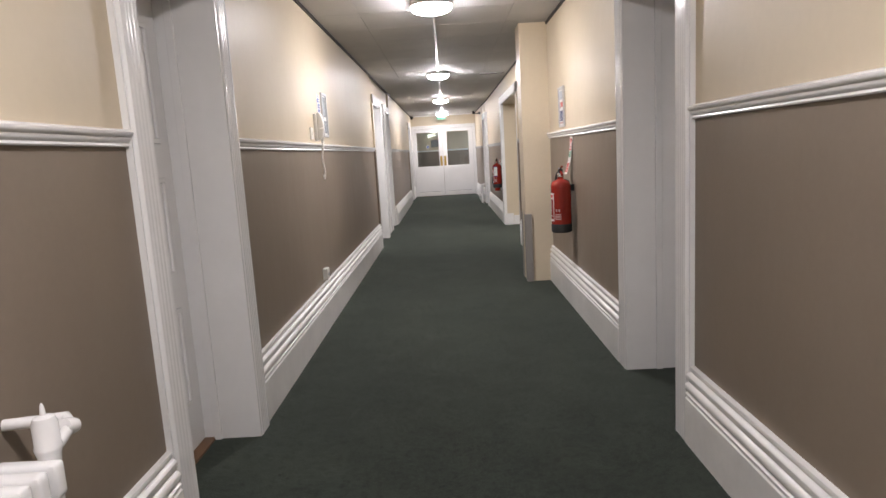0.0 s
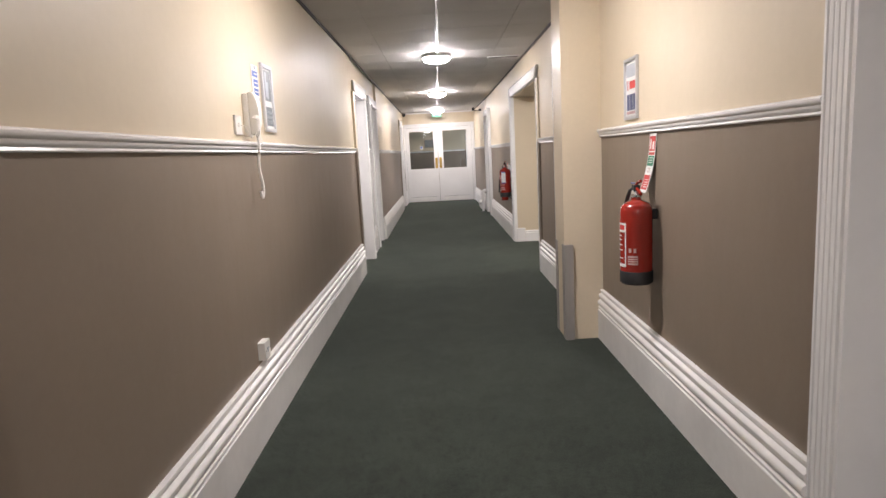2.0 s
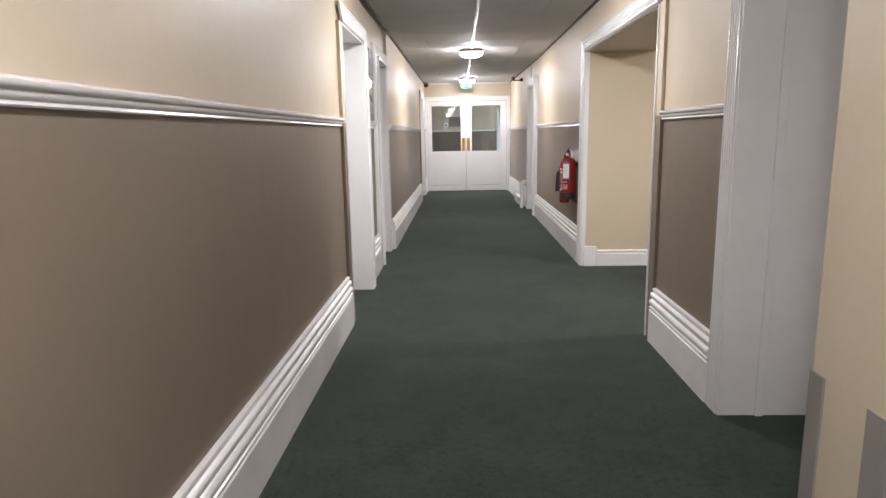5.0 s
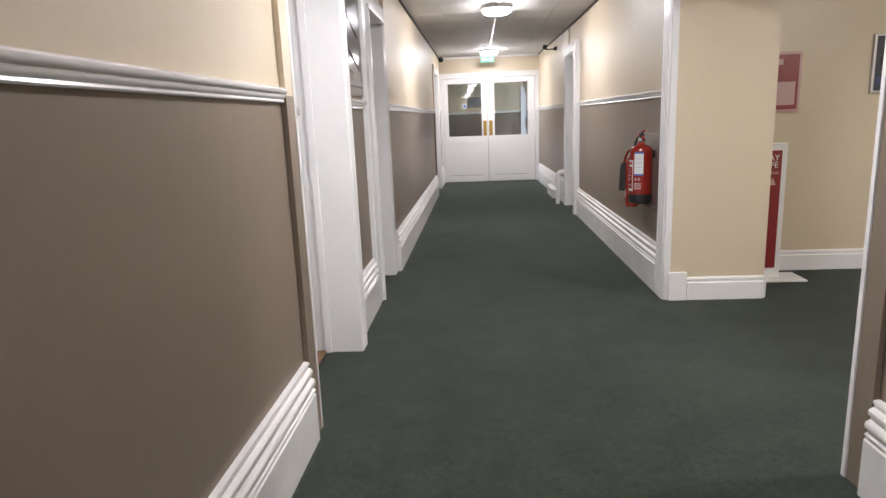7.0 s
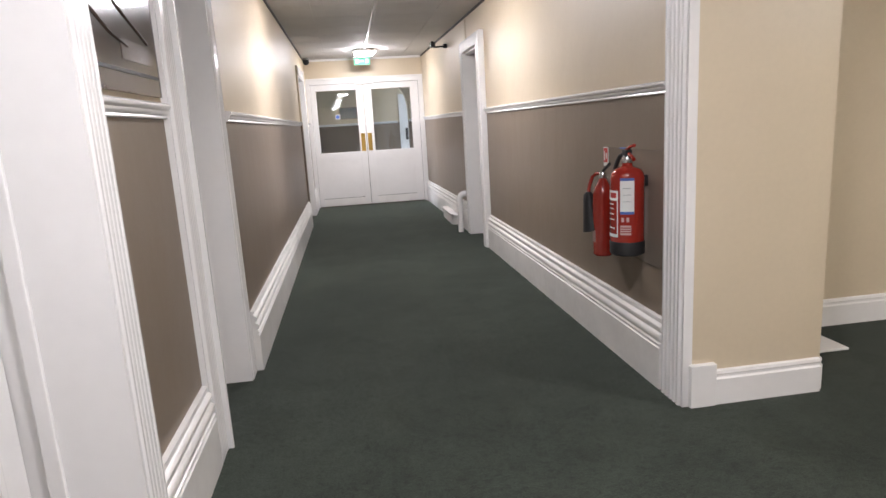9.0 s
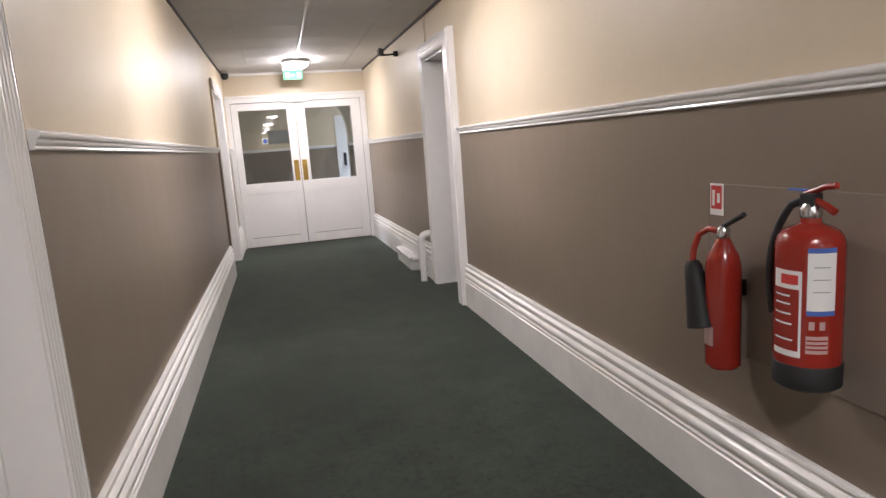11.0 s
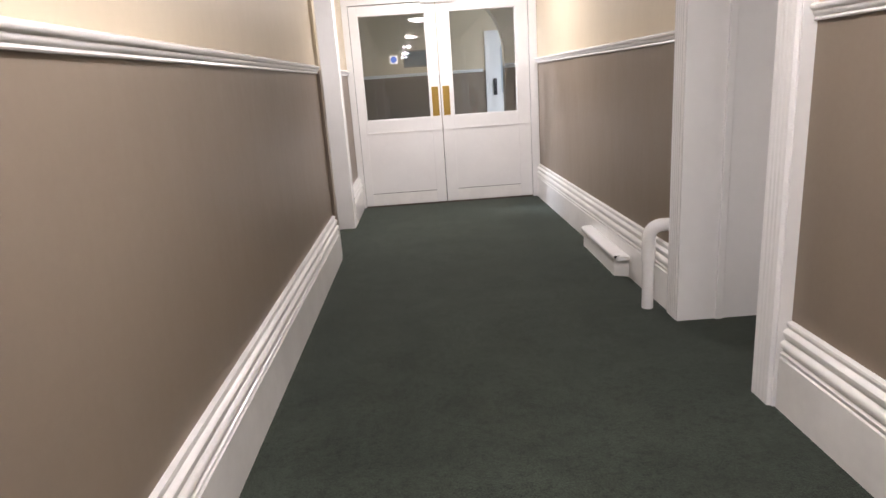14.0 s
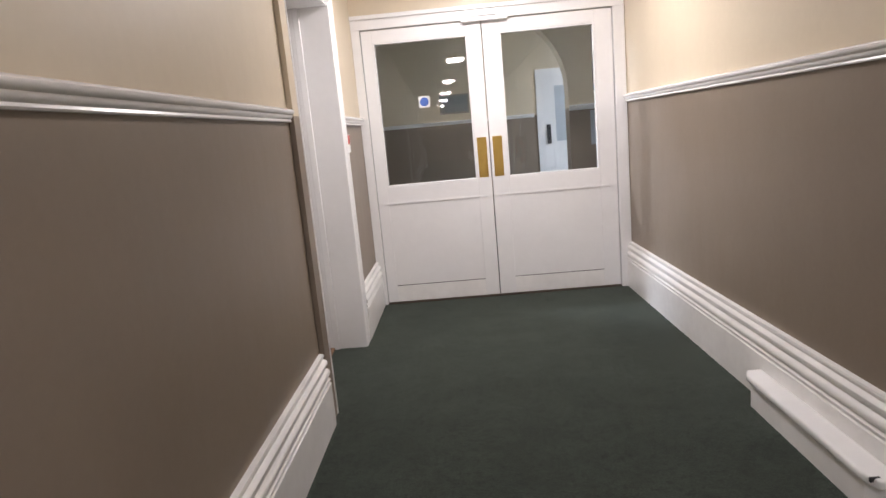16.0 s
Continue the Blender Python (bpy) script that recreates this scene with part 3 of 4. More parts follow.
def arch_wall():
    """Wall across the hall with a round-headed opening."""
    bm = bmesh.new()
    x0, x1, c, r, spring = -3.7, 5.2, -0.55, 1.38, 1.55
    outline = [(x0, 0), (c - r, 0), (c - r, spring)]
    outline += [(c - r * math.cos(math.pi * k / 24), spring + 1.0 * math.sin(math.pi * k / 24)) for k in range(1, 24)]
    outline += [(c + r, spring), (c + r, 0), (x1, 0), (x1, 2.6), (x0, 2.6)]
    f = bm.faces.new([bm.verts.new((px, ARCH_Y, pz)) for px, pz in outline])
    up = bmesh.ops.extrude_face_region(bm, geom=[f])["geom"]
    bmesh.ops.translate(bm, vec=(0, 0.22, 0), verts=[g for g in up if isinstance(g, bmesh.types.BMVert)])
    bmesh.ops.recalc_face_normals(bm, faces=bm.faces)
    bmesh.ops.triangulate(bm, faces=[f for f in bm.faces if len(f.verts) > 4])
    structure("wall_hall_arch", bm, M_WALL, "hall wall with a round-headed arch, cream over taupe", "wall")
    structure("dado_rail", sweep(DADO, (c + r, ARCH_Y), (x1, ARCH_Y), (0, -1)), M_WHITE, "white dado rail in the hall", "dado rail", True)


arch_wall()
door = tagged(part("door_hall", box(0.90, HALL_END - 0.03, 0.01, 1.60, HALL_END - 0.004, 2.0, 0.003), M_WHITE), "white hall door with a dark pull handle and glazing", "door", kind="structure")
part("pane", box(1.17, HALL_END - 0.034, 0.95, 1.40, HALL_END - 0.031, 1.75), M_INK_PALE, door)
part("handle", box(1.03, HALL_END - 0.06, 0.92, 1.09, HALL_END - 0.03, 1.2, 0.008), M_BLACK, door, "dark pull handle")
# framed panel put in for an unidentified dark rectangle on the far wall
ob = thing("wall_panel", (-0.31, HALL_END, 1.6), "dark rectangular framed panel on the hall wall", "panel")
part("frame", box(-0.52, HALL_END - 0.02, 1.48, -0.09, HALL_END - 0.001, 1.76, 0.004), M_GUARD, ob)
part("face", box(-0.49, HALL_END - 0.024, 1.51, -0.12, HALL_END - 0.019, 1.73), M_INK_GREY, ob)
ob = thing("picture_frame", (1.2, ARCH_Y, 1.5), "dark framed picture on the hall wall", "picture")
part("frame", box(1.07, ARCH_Y - 0.022, 1.50, 1.42, ARCH_Y - 0.001, 2.10, 0.004), M_BLACK_INK, ob)
part("print", box(1.10, ARCH_Y - 0.025, 1.53, 1.39, ARCH_Y - 0.021, 2.07), M_INK_GREY, ob)
ob = thing("wall_notice", (1.07, ARCH_Y, 0.98), "narrow pale notice below the rail in the hall", "notice")
part("sheet", box(1.035, ARCH_Y - 0.006, 0.98, 1.10, ARCH_Y - 0.001, 1.315), M_INK_PALE, ob)


# ---- ceiling lights ----
def ceiling_light(x, y, z, glow_material, label):
    ob = thing("ceiling_light", (x, y, z), label, "ceiling light", "round ceiling lights along the corridor")
    part("base", lathe([(0.150, 0), (0.158, -0.006), (0.159, -0.036), (0.154, -0.042), (0.150, -0.038)], 40, (x, y, z)), M_WHITE, ob, smooth=True)
    rings = [(0.146, -0.040), (0.147, -0.054), (0.142, -0.060)] + [(0.142 * math.cos(a), -0.060 - 0.036 * math.sin(a)) for a in (0.25, 0.5, 0.8, 1.1, 1.35, 1.5)]
    part("diffuser", lathe(rings, 40, (x, y, z)), glow_material, ob, "glowing opal diffuser", True)
    return ob


for ly in (-5.55, -1.35, 2.82, 6.92, 11.12, 15.42):
    ceiling_light(-0.03, ly, CEIL, M_LAMP, "lit round opal ceiling light with a white rim")
# unseen fill light added to brighten the lobby, in the shape of the corridor lights
ceiling_light(3.1, 6.6, CEIL, M_LOBBY_FILL, "lit round opal ceiling light with a white rim")
# two fill lights added out of view so the hall behind the glass shows
ceiling_light(-2.2, 17.4, 2.6, M_HALL_FILL, "cool white round fill light added out of view in the hall")
ceiling_light(2.9, 19.4, 2.6, M_HALL_FILL, "cool white round fill light added out of view in the hall")
for y0, y1 in ((-5.38, -1.52), (-1.18, 2.65), (2.99, 6.75), (7.09, 10.95), (11.29, 15.18)):
    ob = thing("ceiling_conduit", (-0.025, y0, CEIL), "thin white surface conduit between two ceiling lights", "conduit", "conduit runs along the ceiling")
    part("channel", box(-0.037, y0, CEIL - 0.014, -0.013, y1, CEIL - 0.0005, 0.003), M_WHITE, ob)
ob = thing("ceiling_vent", (0.75, 7.3, CEIL), "narrow slotted vent edge in the tiled ceiling", "vent")
part("frame", box(0.56, 7.24, CEIL - 0.012, 0.94, 7.36, CEIL - 0.0005, 0.003), M_CEIL, ob)
for k in range(3):
    part("slot", box(0.58, 7.262 + 0.03 * k, CEIL - 0.0135, 0.92, 7.274 + 0.03 * k, CEIL - 0.0115), M_GAP, ob)


# ---- things on the left wall ----
def handset_loop():
    """Half outline of a handset, seen from the side: (out, height)."""
    return [(0.010, 0.0), (0.030, -0.004), (0.044, 0.014), (0.053, 0.045), (0.058, 0.085), (0.058, 0.115), (0.053, 0.150), (0.044, 0.182), (0.030, 0.198), (0.010, 0.194)]


def solid_from_side(profile, x, s, y0, y1, z, bevel=0.006):
    bm = bmesh.new()
    f = bm.faces.new([bm.verts.new((x + s * d, y0, z + h)) for d, h in profile])
    up = bmesh.ops.extrude_face_region(bm, geom=[f])["geom"]
    bmesh.ops.translate(bm, vec=(0, y1 - y0, 0), verts=[g for g in up if isinstance(g, bmesh.types.BMVert)])
    bmesh.ops.recalc_face_normals(bm, faces=bm.faces)
    if bevel:
        bmesh.ops.bevel(bm, geom=list(bm.edges), offset=bevel, segments=3, affect="EDGES", profile=0.6)
    return bm


def telephone():
    y, z, x = 2.800, 1.410, LEFT
    ph = thing("wall_telephone", (x, y, z), "cream wall telephone on its cradle with a tangled coiled cord", "telephone")
    part("cradle", box(x + 0.001, y - 0.032, z - 0.01, x + 0.026, y + 0.032, z + 0.190, 0.008), M_PLASTIC, ph, smooth=True)
    part("handset", solid_from_side([(d + 0.016, h) for d, h in handset_loop()], x, 1, y - 0.026, y + 0.026, z), M_PLASTIC, ph, smooth=True)
    part("hook", box(x + 0.02, y - 0.016, z + 0.075, x + 0.046, y + 0.016, z + 0.10, 0.005), M_PLASTIC, ph)
    # coiled cord: a loop that hangs from the handset's foot and turns up again
    line = []
    for k in range(0, 241):
        u = k / 240
        if u < 0.62:
            w = u / 0.62
            line.append(Vector((x + 0.046 + 0.004 * math.sin(9 * w), y + 0.002 + 0.016 * w + 0.006 * math.sin(7 * w), z + 0.005 - 0.285 * w)))
        elif u < 0.74:
            a = math.pi * (u - 0.62) / 0.12
            line.append(Vector((x + 0.046, y + 0.005 + 0.013 * math.cos(a), z - 0.280 - 0.016 * math.sin(a))))
        else:
            w = (u - 0.74) / 0.26
            line.append(Vector((x + 0.046 - 0.006 * w, y - 0.008 - 0.002 * w, z - 0.280 + 0.045 * w)))
    coil = []
    for k in range(0, 1200):
        f = k / 1199 * 196
        i = min(int(f), 239)
        p = line[i].lerp(line[i + 1], f - i)
        d = (line[i + 1] - line[i]).normalized()
        e = Vector((1, 0, 0))
        g = d.cross(e).normalized()
        a = 2 * math.pi * 58 * k / 1199
        coil.append(p + 0.0058 * (math.cos(a) * e + math.sin(a) * g))
    part("cord", tube(coil, 0.0020, 6), M_CORD, ph, "coiled white cord", True)
    tangle = []
    for k in range(0, 500):
        u = k / 499
        a = 2 * math.pi * 30 * u
        c = Vector((x + 0.062 + 0.012 * math.sin(6 * u), y - 0.075 + 0.100 * u, z + 0.075 - 0.115 * u + 0.018 * math.sin(3 * math.pi * u)))
        tangle.append(c + Vector((0.007 * math.cos(a), 0.005 * math.sin(a), 0.008 * math.sin(a))))
    part("cord", tube(tangle, 0.0020, 6), M_CORD, ph, "tangled coils of white cord", True)
    part("lead", tube([(x + 0.012, y - 0.125, 1.452), (x + 0.03, y - 0.11, 1.444), (x + 0.035, y - 0.07, 1.415), (x + 0.03, y - 0.02, 1.395), (x + 0.02, y + 0.013, 1.408)], 0.0022, 6), M_CORD, ph, "thin white lead", True)


def wall_plate(x, s, y0, y1, z0, z1, depth, label, socket=True):
    pl = thing("wall_socket", (x, (y0 + y1) / 2, z0), label, "socket")
    part("plate", box(x + s * 0.0005, y0, z0, x + s * depth, y1, z1, 0.003), M_PLASTIC, pl)
    cy, cz = (y0 + y1) / 2, (z0 + z1) / 2
    for dy in (-0.030, 0.030):
        sc = lathe([(0.003, 0), (0.003, 0.001)], 10)
        bmesh.ops.rotate(sc, matrix=Matrix.Rotation(radians(90), 3, "Y"), verts=sc.verts)
        bmesh.ops.translate(sc, vec=(x + s * (depth + (0 if s > 0 else 0.001)), cy + dy, cz), verts=sc.verts)
        part("screw", sc, M_STEEL, pl)
    part("outlet", box(x + s * (depth - 0.001), cy - 0.010, cz - 0.010, x + s * (depth + 0.004), cy + 0.010, cz + 0.010, 0.001), M_PLASTIC if not socket else M_INK_PALE, pl)


def snap_frame(x, s, y0, y1, z0, z1, label, category, marks):
    """A silver clip frame with a printed sheet. marks: (along 0-1, up 0-1, along, up, material)."""
    fr = thing("notice_frame", (x, (y0 + y1) / 2, z0), label, category)
    w = 0.020
    d = 0.016
    for a0, b0, a1, b1, nm in ((y0, z0, y1, z0 + w, "rail"), (y0, z1 - w, y1, z1, "rail"), (y0, z0 + w, y0 + w, z1 - w, "stile"), (y1 - w, z0 + w, y1, z1 - w, "stile")):
        part(nm, box(x + s * 0.001, a0, b0, x + s * d, a1, b1, 0.004), M_SILVER, fr)
    sheet = part("sheet", box(x + s * 0.001, y0 + w, z0 + w, x + s * 0.006, y1 - w, z1 - w), M_PAPER, fr, "printed notice")
    iy0, iz0, iw, ih = y0 + w, z0 + w, y1 - y0 - 2 * w, z1 - z0 - 2 * w
    for k, (u0, v0, u1, v1, m) in enumerate(marks):
        if s < 0:
            u0, u1 = 1 - u1, 1 - u0
        part("print", box(x + s * 0.0058, iy0 + u0 * iw, iz0 + v0 * ih, x + s * (0.0068 + 0.0003 * k), iy0 + u1 * iw, iz0 + v1 * ih), m, sheet)
    return fr


def sheet_notice(x, s, y0, y1, z0, z1, label, marks, curl=0.0, lean=0.0):
    """A loose printed sheet on the wall whose foot may curl out and lean sideways."""
    nt_ = thing("paper_notice", (x, (y0 + y1) / 2, z0), label, "notice")

    def shape(u0, v0, u1, v1, lift, thick):
        bm = bmesh.new()
        n = 8
        rows = []
        for k in range(n + 1):
            v = v0 + (v1 - v0) * k / n
            out = curl * (1 - v) ** 2.2 + lift
            sl = lean * (1 - v) ** 1.5
            rows.append([bm.verts.new((x + s * (out + o), y0 + (y1 - y0) * u + sl, z0 + (z1 - z0) * v)) for u in (u0, u1) for o in (0, thick)])
        for a, b in zip(rows, rows[1:]):
            for i, j in ((0, 1), (1, 3), (3, 2), (2, 0)):
                bm.faces.new((a[i], a[j], b[j], b[i]))
        for r in (rows[0], rows[-1]):
            bm.faces.new((r[0], r[1], r[3], r[2]))
        bmesh.ops.recalc_face_normals(bm, faces=bm.faces)
        return bm

    sheet = part("sheet", shape(0, 0, 1, 1, 0.002, 0.0012), M_PAPER, nt_)
    for k, (u0, v0, u1, v1, m) in enumerate(marks):
        if s < 0:
            u0, u1 = 1 - u1, 1 - u0
        part("print", shape(u0, v0, u1, v1, 0.0033 + 0.0002 * k, 0.0006), m, sheet)


telephone()
wall_plate(LEFT, 1, 2.618, 2.704, 1.408, 1.494, 0.012, "square white telephone socket plate on the cream wall", False)
wall_plate(LEFT, 1, 2.640, 2.726, 0.355, 0.441, 0.036, "white surface-mounted power socket just above the skirting")
sheet_notice(LEFT, 1, 2.96, 3.07, 1.470, 1.760, "white instruction sheet with blue and red panels beside the telephone",
             [(0.10, 0.80, 0.90, 0.90, M_INK_BLUE), (0.22, 0.64, 0.90, 0.76, M_INK_BLUE), (0.22, 0.49, 0.90, 0.61, M_INK_BLUE), (0.22, 0.36, 0.90, 0.46, M_INK_PALE),
              (0.22, 0.21, 0.92, 0.32, M_INK_RED), (0.22, 0.05, 0.92, 0.16, M_INK_RED), (0.42, 0.93, 0.56, 0.985, M_INK_NAVY)]
             + [(0.30, v, 0.80, v + 0.018, M_PAPER) for v in (0.69, 0.54, 0.265, 0.10, 0.84)])
emergency = snap_frame(LEFT, 1, 3.11, 3.31, 1.437, 1.787, "silver framed emergency telephone notice with a grey picture", "notice",
                       [(0.05, 0.46, 0.95, 0.97, M_INK_GREY), (0.05, 0.04, 0.95, 0.36, M_INK_GREY), (0.34, 0.52, 0.50, 0.94, M_INK_PALE), (0.48, 0.50, 0.64, 0.78, M_INK_PALE)])
for word, zz in (("Emergency", 1.535), ("Telephone", 1.508), ("Dial 999", 1.481)):
    lettering(word, 0.027, M_INK_PALE, emergency, Matrix.Translation((LEFT + 0.0088, 3.21, zz)) @ Matrix.Rotation(radians(90), 4, "Z") @ Matrix.Rotation(radians(90), 4, "X"))

# dark print between the two doors
pic = thing("framed_picture", (PIER, 8.06, 1.40), "large dark sepia print behind glass in a brown frame", "picture")
py0, py1, pz0, pz1 = 7.76, 8.40, 1.398, 2.02
part("backing", box(PIER + 0.001, py0, pz0, PIER + 0.016, py1, pz1), M_BROWN_PALE, pic)
part("print", box(PIER + 0.014, py0 + 0.02, pz0 + 0.065, PIER + 0.018, py1 - 0.02, pz1 - 0.02), M_BROWN_ART, pic, "dark sepia print")
part("strip", box(PIER + 0.016, py0 + 0.02, pz0 + 0.055, PIER + 0.019, py1 - 0.02, pz0 + 0.065), M_BLACK_INK, pic)
for (a, b), (c, d) in (((7.85, 1.72), (8.30, 1.56)), ((7.84, 1.60), (8.10, 1.53)), ((7.95, 1.88), (8.28, 1.75))):
    part("drawn_line", tube([(PIER + 0.018, a, b), (PIER + 0.018, (a + c) / 2, (b + d) / 2 - 0.012), (PIER + 0.018, c, d)], 0.005, 6), M_BROWN_PALE, pic)
part("patch", box(PIER + 0.017, 8.05, 1.49, PIER + 0.0195, 8.31, 1.55, 0.001), M_BROWN_PALE, pic)

# small red notice by the end doors
sheet_notice(LEFT, 1, 15.86, 15.94, 1.16, 1.27, "small red and white notice near the end doors", [(0.1, 0.45, 0.9, 0.95, M_INK_RED)])


# ---- radiator ----
def radiator():
    x, top, end = -0.845, 0.70, -0.79
    rad = thing("radiator", (x, -1.3, 0.0), "white cast-iron column radiator standing by the wall", "radiator")
    for k in range(16):
        yc = end - 0.022 - 0.048 * k
        bm = bmesh.new()
        for dx in (-0.045, 0.0, 0.045):
            box_into(bm, x + dx - 0.016, yc - 0.014, 0.10, x + dx + 0.016, yc + 0.014, top - 0.03, 0.010, 3)
        box_into(bm, x - 0.066, yc - 0.019, top - 0.075, x + 0.066, yc + 0.019, top, 0.016, 4)
        box_into(bm, x - 0.066, yc - 0.019, 0.08, x + 0.066, yc + 0.019, 0.14, 0.016, 4)
        part("section", bm, M_WHITE, rad, smooth=True)
    for k in (0, 15):
        yc = end - 0.022 - 0.048 * k
        for dx in (-0.045, 0.045):
            part("foot", lathe([(0.020, 0.0), (0.014, 0.02), (0.013, 0.10)], 14, (x + dx, yc, 0)), M_WHITE, rad, smooth=True)
    vx, vy = x + 0.030, end + 0.004
    valve = part("valve", lathe([(0.020, 0.0), (0.022, 0.02), (0.025, 0.030), (0.026, 0.036), (0.024, 0.040), (0.024, 0.085), (0.019, 0.098), (0.006, 0.102), (0.004, 0.120), (0.002, 0.126)], 24, (vx, vy, top - 0.015)), M_WHITE, rad, "white painted valve with a pin", True)
    part("pipe", tube([(vx, vy, top + 0.012), (vx, vy + 0.03, top + 0.012), (vx - 0.005, vy + 0.085, top + 0.028), (vx - 0.03, vy + 0.112, top + 0.034), (vx - 0.07, vy + 0.100, top + 0.034), (LEFT + 0.002, vy + 0.085, top + 0.034)], 0.013, 14), M_WHITE, rad, "white painted pipe with an elbow", True)
    el = lathe([(0.0165, -0.018), (0.018, -0.008), (0.018, 0.008), (0.0165, 0.018)], 16)
    bmesh.ops.rotate(el, matrix=Matrix.Rotation(radians(70), 3, "X"), verts=el.verts)
    bmesh.ops.translate(el, vec=(vx - 0.006, vy + 0.080, top + 0.027), verts=el.verts)
    part("coupling", el, M_WHITE, rad, smooth=True)


radiator()


# ---- extinguishers ----
def turned_patch(r, y, x, z0, z1, a0, a1, lift):
    """A thin label that hugs a cylinder; angles in degrees, 180 looks into the corridor."""
    bm = bmesh.new()
    n = 10
    cols = []
    for k in range(n + 1):
        a = radians(a0 + (a1 - a0) * k / n)
        cols.append([bm.verts.new((x + (r + o) * math.cos(a), y + (r + o) * math.sin(a), z)) for z in (z0, z1) for o in (0.0002, lift)])
    for p, q in zip(cols, cols[1:]):
        for i, j in ((0, 1), (1, 3), (3, 2), (2, 0)):
            bm.faces.new((p[i], p[j], q[j], q[i]))
    bm.faces.new((cols[0][0], cols[0][1], cols[0][3], cols[0][2]))
    bm.faces.new((cols[-1][0], cols[-1][1], cols[-1][3], cols[-1][2]))
    bmesh.ops.recalc_face_normals(bm, faces=bm.faces)
    return bm


def extinguisher(y, z, tag, label):
    x, r, h = 0.880, 0.077, 0.405
    ex = thing("fire_extinguisher", (x, y, z), label, "extinguisher", "wall-hung fire extinguishers")
    rings = [(r - 0.012, 0.0), (r, 0.012), (r, 0.345), (r * 0.985, 0.360), (r * 0.93, 0.376), (r * 0.80, 0.390), (r * 0.55, 0.400), (0.030, 0.404), (0.024, 0.408), (0.022, 0.430)]
    body = part("cylinder", lathe(rings, 48, (x, y, z)), M_RED, ex, "glossy red cylinder", True)
    part("base", lathe([(r - 0.008, -0.004), (r + 0.002, 0.004), (r + 0.003, 0.058), (r + 0.0005, 0.062)], 48, (x, y, z)), M_BLACK, ex, "black plastic base skirt", True)
    part("collar", lathe([(0.024, 0.0), (0.026, 0.006), (0.024, 0.024), (0.018, 0.034)], 20, (x, y, z + 0.420)), M_STEEL, ex, smooth=True)
    valve = part("valve", box(x - 0.016, y - 0.018, z + 0.445, x + 0.016, y + 0.022, z + 0.480, 0.004), M_BLACK, ex)
    part("lower_grip", tube([(x, y - 0.01, z + 0.462), (x, y - 0.04, z + 0.452), (x, y - 0.068, z + 0.438)], 0.009, 10), M_RED, valve, smooth=True)
    part("upper_lever", tube([(x, y + 0.02, z + 0.476), (x, y - 0.010, z + 0.484), (x, y - 0.038, z + 0.496), (x, y - 0.070, z + 0.500)], 0.008, 10), M_RED, valve, "dark red squeeze lever", True)
    part("safety_tag", box(x - 0.006, y + 0.014, z + 0.482, x + 0.006, y + 0.070, z + 0.488, 0.002), M_INK_BLUE, valve, "blue safety pin tag")
    hose = [(x, y + 0.02, z + 0.462)] + [(x - 0.01 - 0.03 * math.sin(math.pi * k / 20), y + 0.03 + 0.060 * math.sin(math.pi * k / 12), z + 0.462 - 0.34 * (k / 10) ** 1.4) for k in range(1, 10)]
    part("hose", tube(hose, 0.010, 12), M_BLACK, ex, "black rubber hose", True)
    part("bracket", box(x + r - 0.004, y - 0.015, z + 0.31, RIGHT - 0.0005, y + 0.015, z + 0.36, 0.003), M_BLACK, ex, "black wall bracket")
    if tag:
        t0 = part("tag", turned_patch(r, y, x, z + 0.205, z + 0.345, 222, 268, 0.0016), M_PAPER, ex, "white service tag with blue edges")
        part("edge", turned_patch(r, y, x, z + 0.345, z + 0.357, 222, 268, 0.0016), M_INK_BLUE, t0)
        part("edge", turned_patch(r, y, x, z + 0.193, z + 0.205, 222, 268, 0.0016), M_INK_BLUE, t0)
        for dz in (0.25, 0.28, 0.31):
            part("bar", turned_patch(r, y, x, z + dz, z + dz + 0.002, 231, 258, 0.0019), M_INK_GREY, t0)
    side = part("label", turned_patch(r, y, x, z + 0.085, z + 0.320, 156, 214, 0.0008), M_RED, ex, "red and white instruction label")
    part("heading", turned_patch(r, y, x, z + 0.255, z + 0.300, 158, 212, 0.0013), M_PAPER, side)
    part("heading_text", turned_patch(r, y, x, z + 0.266, z + 0.290, 176, 208, 0.0017), M_INK_RED, side)
    part("border", turned_patch(r, y, x, z + 0.085, z + 0.300, 210, 214, 0.0012), M_PAPER, side)
    part("foot", turned_patch(r, y, x, z + 0.085, z + 0.100, 158, 212, 0.0013), M_PAPER, side)
    for dz in (0.235, 0.215, 0.190, 0.165, 0.125):
        part("bar", turned_patch(r, y, x, z + dz, z + dz + 0.004, 162, 201 - 60 * (dz - 0.12), 0.0013), M_PAPER, side)
    fine = part("fine_print", turned_patch(r, y, x, z + 0.098, z + 0.142, 222, 258, 0.0005), M_INK_PINK, ex)
    for dz in (0.107, 0.118, 0.129):
        part("bar", turned_patch(r, y, x, z + dz, z + dz + 0.004, 223, 257, 0.0009), M_RED, fine)
    part("badge", turned_patch(r, y, x, z + 0.158, z + 0.178, 226, 235, 0.0008), M_INK_PINK, ex)
    part("badge", turned_patch(r, y, x, z + 0.158, z + 0.178, 243, 252, 0.0008), M_INK_PINK, ex)
    return ex


